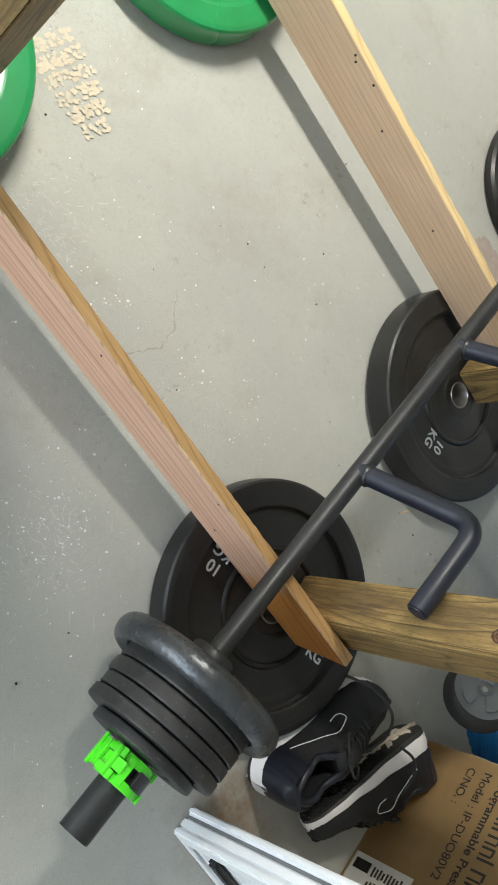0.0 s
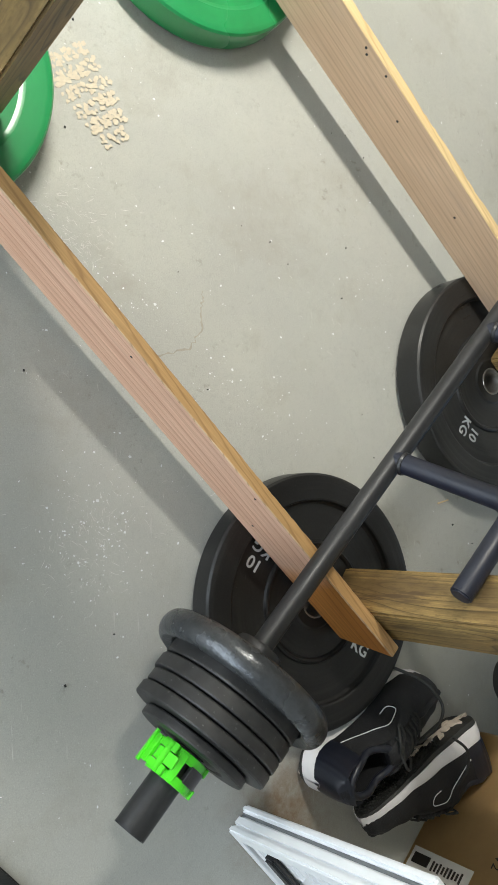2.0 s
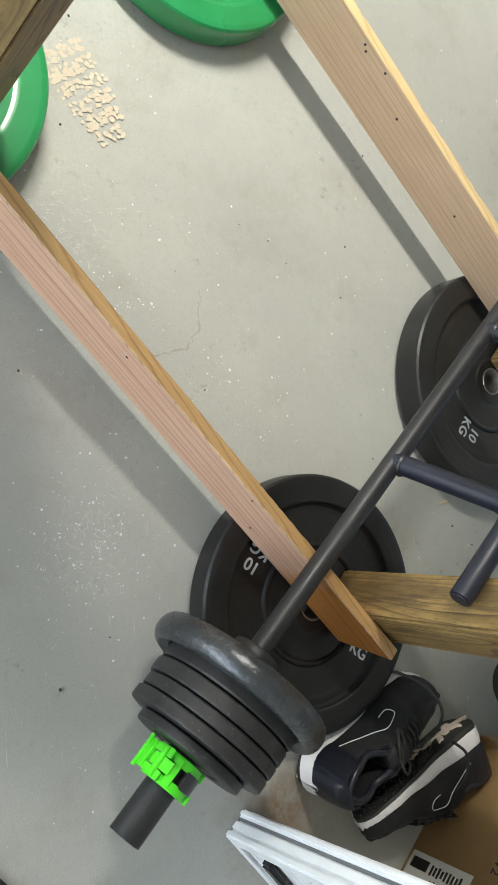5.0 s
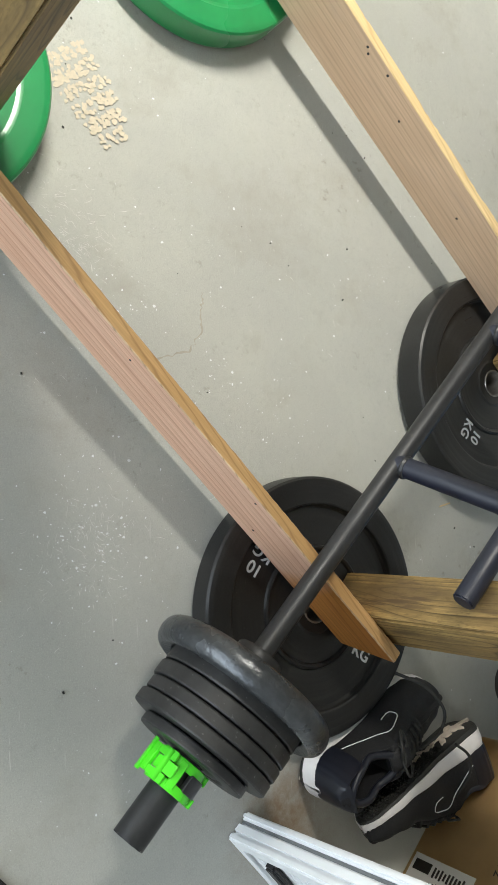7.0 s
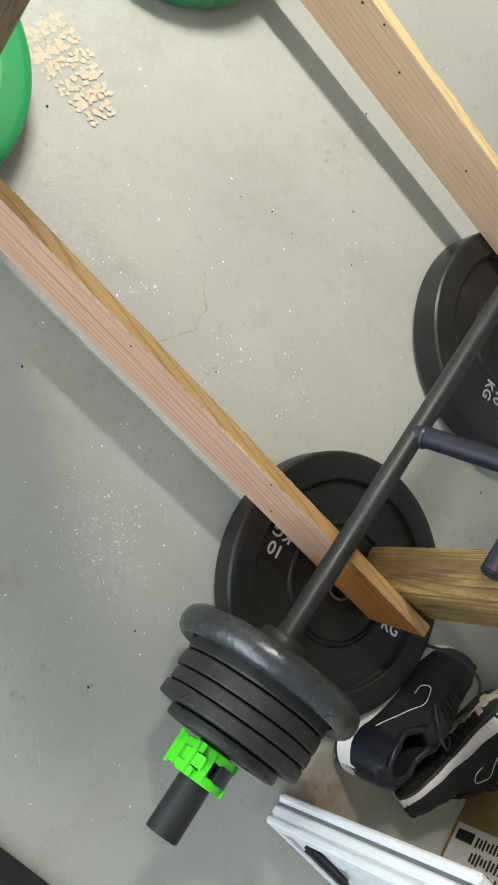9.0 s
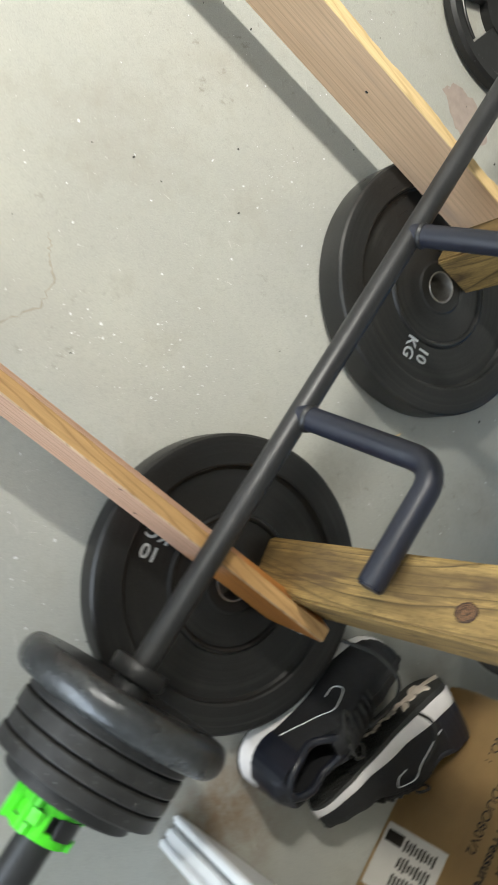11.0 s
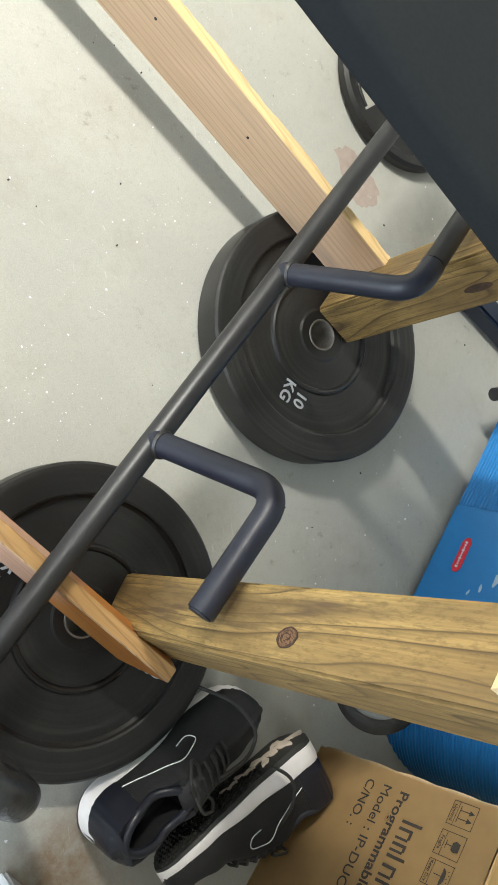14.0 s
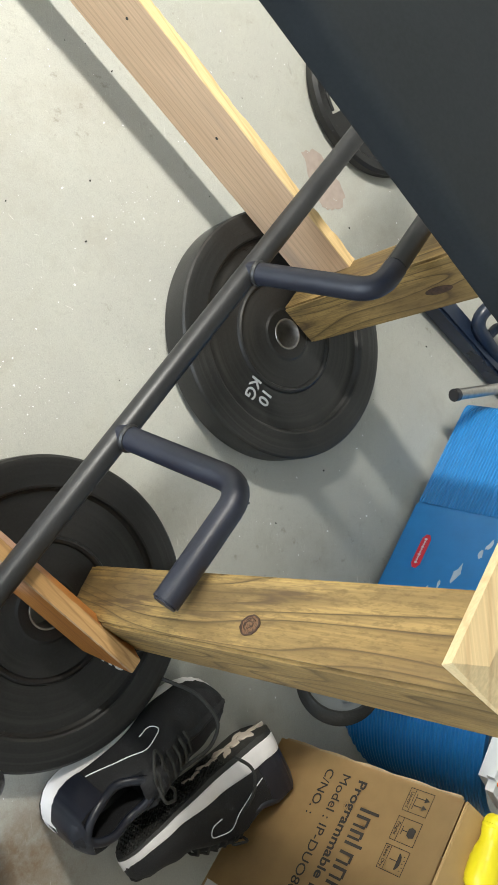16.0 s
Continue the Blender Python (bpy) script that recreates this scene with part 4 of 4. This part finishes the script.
def swept(path, prof):
    """A wall that follows a plan path, with a profile of (outward, z) pairs."""
    bm = bmesh.new()
    rows = []
    for i, p in enumerate(path):
        a, b = Vector(path[max(i - 1, 0)]), Vector(path[min(i + 1, len(path) - 1)])
        d = (b - a).normalized()
        nrm = Vector((d.y, -d.x))
        rows.append([bm.verts.new((p[0] + nrm.x * o, p[1] + nrm.y * o, z)) for o, z in prof])
    for a, b in zip(rows, rows[1:]):
        for k in range(len(prof) - 1):
            bm.faces.new((a[k], b[k], b[k + 1], a[k + 1]))
    return bm


part("body", box(X1 - X0 - 0.12, DEP, HT - 0.01, 0.008, ((X0 + X1) / 2 - 0.05, DEP / 2 + 0.006, HT / 2), 3), BLUE, cooler)
ribs = [(0.006 + 0.0021 * (0.5 + 0.5 * math.cos(2 * math.pi * i / 6)), 0.008 + (HT - 0.03) * i / 264) for i in range(265)]
ribs = [(-0.004, 0.006)] + ribs + [(-0.004, HT - 0.020)]


def corner_arc(cx, cy, rad, a0, a1, n=8):
    return [(cx + rad * math.cos(radians(a0 + (a1 - a0) * i / n)), cy + rad * math.sin(radians(a0 + (a1 - a0) * i / n))) for i in range(n + 1)]


part("ribbed_end", swept([(X0, DEP)] + corner_arc(X0 + 0.04, 0.04, 0.04, 180, 270) + [(-0.20, 0.0), (-0.165, 0.0)], ribs), BLUE, cooler)
part("ribbed_end", swept([(0.08, 0.0)] + corner_arc(X1 - 0.2, 0.2, 0.2, 270, 360, 24) + [(X1, DEP)], ribs), BLUE, cooler)
part("front_panel", box(0.255, 0.018, HT - 0.004, 0.006, (-0.041, 0.001, HT / 2), 3), BLUE, cooler)
part("lid", box(X1 - X0 + 0.012, DEP + 0.03, 0.05, 0.018, ((X0 + X1) / 2, DEP / 2 + 0.005, HT + 0.02), 4), WHITE_PLASTIC, cooler, "white plastic lid")
badge_outline = [(-0.040, 0.004), (-0.040, -0.004), (-0.030, -0.0095), (0.030, -0.0095), (0.040, -0.004), (0.040, 0.004), (0.030, 0.0095), (-0.030, 0.0095)]
badge = part("badge", moved(prism(badge_outline, 0, 0.0015, 0.0004, 1), Matrix.Translation((-0.050, -0.0082, 0.062)) @ Matrix.Rotation(radians(90), 4, "X")), RED, cooler, "red oval badge")
part("badge_strokes", join(*[moved(box(0.0042, 0.0055 if i % 3 else 0.008, 0.0006), Matrix.Translation((-0.050 - 0.028 + i * 0.0062, -0.0100, 0.062)) @ Matrix.Rotation(radians(90), 4, "X")) for i in range(10)]), PRINT_WHITE, badge)
r = random.Random(21)
for (x, z, a, b) in ((-0.10, 0.190, 0.016, 0.005), (-0.075, 0.180, 0.012, 0.005), (-0.02, 0.150, 0.026, 0.006), (0.01, 0.125, 0.010, 0.003), (0.025, 0.105, 0.007, 0.002)):
    poly = [(a * r.uniform(0.6, 1.1) * math.cos(2 * math.pi * q / 11), b * r.uniform(0.5, 1.3) * math.sin(2 * math.pi * q / 11)) for q in range(11)]
    part("scuff", moved(prism(poly, 0, 0.0004), Matrix.Translation((x, -0.0082, z)) @ Matrix.Rotation(radians(90), 4, "X") @ Matrix.Rotation(r.uniform(-0.3, 0.3), 4, "Z")), BLUE_SCUFF, cooler, "pale scuff mark")


def wheel(x, y, z, turn):
    w = part("wheel", ring([(0.060, 0.002), (0.064, 0.0), (0.070, 0.004), (0.074, 0.012)] + [(0.075 - 0.0022 * (i % 2), 0.014 + 0.004 * i) for i in range(8)] + [(0.073, 0.048), (0.064, 0.052), (0.050, 0.050)], 64), SOLE_BLACK, cooler, "ribbed black tyre with grey hub", turn_m(x, y, z, turn))
    part("hub", lathe([(0, 0.0), (0.010, 0.0), (0.012, 0.004), (0.052, 0.007), (0.0615, 0.002), (0.0620, 0.046), (0, 0.046)], 48), GREY_HUB_AND_SHADE, w, "grey plastic wheel hub")
    for i in range(3):
        arc = [radians(120 * i + 14 + 78 * j / 8) for j in range(9)]
        part("spoke_pocket", prism([(0.046 * math.cos(a), 0.046 * math.sin(a)) for a in arc] + [(0.018 * math.cos(a), 0.018 * math.sin(a)) for a in arc[::-1]], -0.0012, 0.006, 0.002, 2), GREY_HUB_AND_SHADE, w)
    part("screw", lathe([(0, -0.004), (0.006, -0.003), (0.0075, 0.0), (0.0075, 0.004), (0, 0.004)], 16), STEEL, w, "steel screw head")
    return w


def turn_m(x, y, z, turn):
    return pose(x, y, z, -114, 0, 0) @ pose(0, 0, 0, 0, turn, 0)


wheel(0.288, -0.140, 0.090, 4)

# ---------- white folding step ----------
step = thing("folding_step", "white plastic folding step stool with a black grip", "step stool", pose(0.817, 0.945, 0, 0, 0, 37.7))
LEAN = -0.19


def panel_outline(inset, z0, z1, w0=0.42):
    return [(inset + LEAN * z0, z0), (w0 - inset, z0), (w0 - inset, z1), (inset + LEAN * z1, z1)]


def upright(outline, y0, y1, bevel=0.003):
    bm = prism(outline, 0, y1 - y0, bevel)
    return moved(bm, Matrix.Translation((0, y1, 0)) @ Matrix.Rotation(radians(90), 4, "X"))


part("shell", upright(panel_outline(0.0, 0.0, 0.5), 0.010, 0.032, 0.005), WHITE_PLASTIC, step)
part("rim", upright(panel_outline(-0.003, 0.0, 0.5), 0.036, 0.050, 0.004), WHITE_PLASTIC, step)
# grey colour stands in for the shade between shell and rim
part("groove_shade", upright(panel_outline(0.004, 0.004, 0.496), 0.031, 0.037, 0.0), GREY_HUB_AND_SHADE, step, "grey strip with the groove's shade put into its colour")
bits = [upright([(LEAN * 0.0, 0.0), (0.42, 0.0), (0.42, 0.022), (0.022 + LEAN * 0.022, 0.022), (0.022 + LEAN * 0.5, 0.5), (LEAN * 0.5, 0.5)], -0.002, 0.011, 0.003)]
part("front_frame", bits[0], WHITE_PLASTIC, step)
for i in range(9):
    z = 0.030 + i * 0.05
    part("rib", upright([(0.04 + LEAN * z, z), (0.04 + LEAN * z + 0.05, z), (0.04 + LEAN * (z + 0.02) + 0.05, z + 0.022), (0.04 + LEAN * (z + 0.02), z + 0.022)], 0.004, 0.012, 0.002), WHITE_PLASTIC, step)
part("grip", upright([(0.018, 0.092), (0.115, 0.092), (0.115, 0.118), (0.018, 0.118)], -0.008, 0.006, 0.004), BLACK_PLASTIC, step, "black rubber grip")
r = random.Random(4)
for i in range(7):
    x = 0.010 + i * 0.014
    part("marker_stroke", moved(tube([(x, -0.0025, 0.126), (x + 0.006, -0.0028, 0.136 + r.uniform(0, 0.008)), (x + 0.010, -0.0025, 0.127)], 0.0007, 6), Matrix()), INK, step)

# ---------- far gym frame ----------
stand = thing("equipment_stand", "navy enamelled steel tube base of a weight stand", "gym stand", pose(0, 0, 0))
part("base_tube", moved(box(0.46, 0.05, 0.05, 0.006, (0.23, 0, 0.027)), pose(-0.085, 2.035, 0, 0, 0, 50)), NAVY_STEEL, stand)
part("loop_tube", tube(rounded([(0.16, 2.35, 0.03), (0.02, 2.17, 0.07), (-0.03, 2.24, 0.10), (0.12, 2.46, 0.08)], 0.05), 0.016, 18), NAVY_STEEL, stand)
part("loop_tube", tube(rounded([(0.23, 2.44, 0.03), (0.06, 2.24, 0.04), (0.02, 2.30, 0.05), (0.16, 2.52, 0.05)], 0.03), 0.012, 16), NAVY_STEEL, stand)
part("foot_plate", box(0.22, 0.30, 0.012, 0.003, (0.16, 2.5, 0.006)), NAVY_STEEL, stand)
part("peg", tube([(0.184, 2.06, 0.09), (0.166, 2.42, 0.09)], 0.0125, 20), STEEL, stand, "chromed steel peg")
part("peg_cap", tube([(0.185, 2.046, 0.09), (0.184, 2.062, 0.09)], 0.0140, 20), BLACK_PLASTIC, stand, "black end cap")
part("upright", box(0.05, 0.05, 0.5, 0.005, (0.19, 2.44, 0.25)), NAVY_STEEL, stand)

# ---------- trainers ----------
def lerp_table(table, x):
    for (x0, *a), (x1, *b) in zip(table, table[1:]):
        if x <= x1:
            t = (x - x0) / (x1 - x0)
            t = t * t * (3 - 2 * t)
            return [p + (q - p) * t for p, q in zip(a, b)]
    return list(table[-1][1:])


# along the shoe: left half width, right half width, toe spring
SOLE = [(0.0, 0.003, 0.003, 0.010), (0.002, 0.0115, 0.0115, 0.009), (0.006, 0.0195, 0.0195, 0.008), (0.012, 0.0264, 0.0264, 0.006), (0.020, 0.032, 0.032, 0.004), (0.030, 0.0358, 0.0358, 0.002), (0.045, 0.0375, 0.0375, 0.0),
        (0.12, 0.035, 0.038, 0.0), (0.20, 0.048, 0.047, 0.0), (0.24, 0.049, 0.045, 0.004), (0.262, 0.044, 0.039, 0.008), (0.276, 0.0375, 0.033, 0.012), (0.287, 0.029, 0.025, 0.015), (0.294, 0.020, 0.017, 0.017), (0.298, 0.011, 0.009, 0.0185), (0.300, 0.003, 0.003, 0.019)]
MID = [(0.0, 0.042), (0.06, 0.042), (0.14, 0.034), (0.22, 0.024), (0.30, 0.018)]
TOP = [(0.0, 0.050), (0.02, 0.072), (0.045, 0.072), (0.08, 0.060), (0.125, 0.080), (0.17, 0.072), (0.22, 0.054), (0.265, 0.042), (0.288, 0.030), (0.30, 0.014)]


def sole_band(z0, z1, grow0, grow1, bulge=0.0, n=46):
    """A closed slab with the shoe's outline between two heights above the ground line."""
    bm = bmesh.new()
    rows = []
    for i in range(n + 1):
        x = 0.300 * (0.5 - 0.5 * math.cos(math.pi * i / n))
        l, r_, sp = lerp_table(SOLE, x)
        m = lerp_table(MID, x)[0]
        a, b = z0 * m + sp, z1 * m + sp
        c = (a + b) / 2
        row = [(l + grow0, a), (l + (grow0 + grow1) / 2 + bulge, c), (l + grow1, b), (0, b + 0.001), (-r_ - grow1, b), (-r_ - (grow0 + grow1) / 2 - bulge, c), (-r_ - grow0, a), (0, a)]
        rows.append([bm.verts.new((x, y, z)) for y, z in row])
    for a, b in zip(rows, rows[1:]):
        for k in range(8):
            bm.faces.new((a[k], a[(k + 1) % 8], b[(k + 1) % 8], b[k]))
    bm.faces.new(rows[0])
    bm.faces.new(rows[-1][::-1])
    return bm


def upper_mesh(x0=0.0025, x1=0.297, n=60, open_to=0.118, grow=0.0):
    bm = bmesh.new()
    rows = []
    for i in range(n + 1):
        x = x0 + (x1 - x0) * i / n
        l, r_, sp = lerp_table(SOLE, x)
        m, top = lerp_table(MID, x)[0], lerp_table(TOP, x)[0]
        l, r_ = l - 0.002 + grow, r_ - 0.002 + grow
        base, hi = m + sp - 0.004, m + sp + top * 0.92
        is_open = 0.020 < x < open_to
        left, right = [], []
        for k in range(7):
            t = k / 6
            pinch = 1 - (0.24 if x < 0.12 else 0.24 + 0.62 * min(1, (x - 0.12) / 0.06)) * t ** 2.2
            z = base + (hi - base) * (math.sin(t * math.pi / 2) if x > 0.13 else t)
            left.append((l * pinch, z))
            right.append((-r_ * pinch, z))
        lx, rx = left[-1][0], right[-1][0]
        if is_open:
            inner = [(lx - 0.006, hi - 0.002), (lx - 0.008, base + 0.020), (0, base + 0.014), (rx + 0.008, base + 0.020), (rx + 0.006, hi - 0.002)]
        else:
            inner = [(lx + (rx - lx) * q, hi + 0.006 * math.sin(math.pi * q)) for q in (0.15, 0.32, 0.5, 0.68, 0.85)]
        rows.append([bm.verts.new((x, y, z)) for y, z in left + inner + right[::-1]])
    c = len(rows[0])
    for a, b in zip(rows, rows[1:]):
        for k in range(c - 1):
            bm.faces.new((a[k], a[k + 1], b[k + 1], b[k]))
    bm.faces.new(rows[0])
    bm.faces.new(rows[-1][::-1])
    return bm


def side_point(x, t, side, out=0.001):
    l, r_, sp = lerp_table(SOLE, x)
    m, top = lerp_table(MID, x)[0], lerp_table(TOP, x)[0]
    w = (l if side > 0 else r_) - 0.002
    pinch = 1 - (0.24 if x < 0.12 else 0.24 + 0.62 * min(1, (x - 0.12) / 0.06)) * t ** 2.2
    base, hi = m + sp - 0.004, m + sp + top * 0.92
    z = base + (hi - base) * (math.sin(t * math.pi / 2) if x > 0.13 else t)
    return (x, side * (w * pinch + out), z)


def trainer(label, m, loose):
    s = thing("shoe", label, "shoe", m, "pair of trainers")
    part("outsole", sole_band(0.0, 0.22, -0.004, -0.001), SOLE_BLACK, s, "black rubber outsole")
    part("midsole", sole_band(0.2, 1.10, 0.0005, -0.006, 0.0030), SHOE_WHITE, s, "white sculpted foam midsole")
    up = part("upper", upper_mesh(), SHOE_BLACK, s, "black mesh upper")
    part("heel_counter", upper_mesh(0.0015, 0.060, 24, 0.118, 0.0012), SHOE_NAVY, s, "smooth navy heel panel")
    rim = []
    for i in range(33):
        a = 2 * math.pi * i / 32
        x = 0.070 + 0.052 * math.cos(a)
        l, r_, sp = lerp_table(SOLE, x)
        mm, top = lerp_table(MID, x)[0], lerp_table(TOP, x)[0]
        w = ((l if math.sin(a) > 0 else r_) - 0.004) * 0.74
        rim.append((x, w * math.sin(a), mm + sp + top * 0.92))
    part("collar", tube(rim, 0.0058, 12, caps=False), SHOE_NAVY, s, "padded dark collar")
    part("insole", moved(box(0.10, 0.034, 0.004, 0.0018, (0, 0, 0)), Matrix.Translation((0.075, 0, 0.047))), SHOE_BLACK, s)
    part("size_tag", moved(box(0.020, 0.014, 0.001, 0.0), Matrix.Translation((0.058, 0.002, 0.0505))), PAPER, s, "pale printed tag")
    tongue = tube([(0.110, 0, 0.102), (0.135, 0, 0.111), (0.165, 0, 0.098), (0.195, 0, 0.080)], 0.012, 14)
    part("tongue", moved(tongue, Matrix.Diagonal((1, 1.5, 1, 1))), SHOE_BLACK, s)
    for i in range(6):
        x = 0.128 + i * 0.014
        z = lerp_table(MID, x)[0] + lerp_table(TOP, x)[0] * 0.92 + 0.012
        w = 0.021 - 0.001 * i
        part("lace", tube([(x - 0.004, -w, z - 0.012), (x, -w * 0.5, z), (x + 0.004, w * 0.5, z), (x + 0.007, w, z - 0.012)], 0.0024, 10), SOLE_BLACK, s)
    for sgn in (1, -1):
        part("lace_bow", tube(rounded([(0.126, 0, 0.118), (0.122, sgn * 0.02, 0.128), (0.145, sgn * 0.040, 0.108), (0.150, sgn * 0.022, 0.112), (0.130, 0, 0.118)], 0.012), 0.0022, 10), SOLE_BLACK, s)
        # outlined side mark as a plain bent stroke
        mark = [side_point(0.062 + 0.1 * q, 0.42 + 0.26 * q - 0.55 * (q - 0.5) ** 2, sgn) for q in (0, 0.2, 0.4, 0.6, 0.8, 1.0)]
        mark += [side_point(0.178, 0.50, sgn), side_point(0.170, 0.30, sgn), side_point(0.150, 0.28, sgn)]
        part("side_mark", tube(rounded(mark, 0.014, 5), 0.0008, 8), PRINT_WHITE, s, "thin white outlined side mark")
    # cream tread blobs down the middle of the outsole, and rows of small black studs round them
    rr = random.Random(6)
    for (cx, cy, a, b, turn) in ((0.022, 0.004, 0.016, 0.0045, 10), (0.043, -0.004, 0.014, 0.009, 60), (0.050, 0.012, 0.012, 0.005, -20), (0.066, 0.000, 0.013, 0.008, 30), (0.084, -0.009, 0.011, 0.006, -50), (0.090, 0.008, 0.013, 0.006, 15),
                                 (0.110, 0.001, 0.012, 0.005, 0), (0.126, 0.008, 0.010, 0.004, 40), (0.142, 0.002, 0.011, 0.004, -15), (0.158, 0.006, 0.008, 0.003, 20)):
        ca, sa, ph = math.cos(radians(turn)), math.sin(radians(turn)), rr.uniform(0, 6)
        poly = []
        for q in range(24):
            an = 2 * math.pi * q / 24
            k = 1 + 0.22 * math.sin(3 * an + ph) + 0.14 * math.sin(5 * an + 2 * ph)
            u, w = a * k * math.cos(an), b * k * math.sin(an)
            poly.append((cx + u * ca - w * sa, cy + u * sa + w * ca))
        sp = lerp_table(SOLE, cx)[2]
        part("tread_island", prism(poly, sp - 0.0026, sp + 0.004, 0.0008, 1), SHOE_CREAM, s, "cream rubber tread island")
    studs = []
    for i in range(34):
        for k in range(-5, 6):
            x, y = 0.105 + i * 0.0056, k * 0.0078 + (0.0039 if i % 2 else 0)
            l, r_, sp = lerp_table(SOLE, x)
            if -r_ + 0.010 < y < l - 0.010:
                studs.append(moved(box(0.0042, 0.0050, 0.003, 0.0), Matrix.Translation((x, y, sp - 0.0006)) @ Matrix.Rotation(radians(45), 4, "Z")))
    part("tread_studs", join(*studs), SOLE_BLACK, s, "small black tread studs")
    inv = m.inverted()
    part("loose_lace", tube(rounded([inv @ Vector(p) for p in loose], 0.03, 6), 0.0026, 10), SOLE_BLACK, s, "loose black lace")
    return s


trainer("black mesh trainer with white midsole standing beside a plate", pose(0.760, 1.092, 0.002, 6, 0, 108.8) @ Matrix.Diagonal((1.10, 1.22, 1.10, 1)), [(0.598, 1.292, 0.045), (0.624, 1.330, 0.105), (0.672, 1.352, 0.125), (0.705, 1.330, 0.125), (0.716, 1.268, 0.135)])
trainer("black mesh trainer tipped on its side showing its sole", pose(0.716, 1.478, 0.062, -84, 2, -69.5) @ Matrix.Diagonal((1.06, 1.06, 1.06, 1)), [(0.735, 1.375, 0.118), (0.760, 1.405, 0.128), (0.800, 1.405, 0.122), (0.845, 1.385, 0.095), (0.868, 1.372, 0.02)])
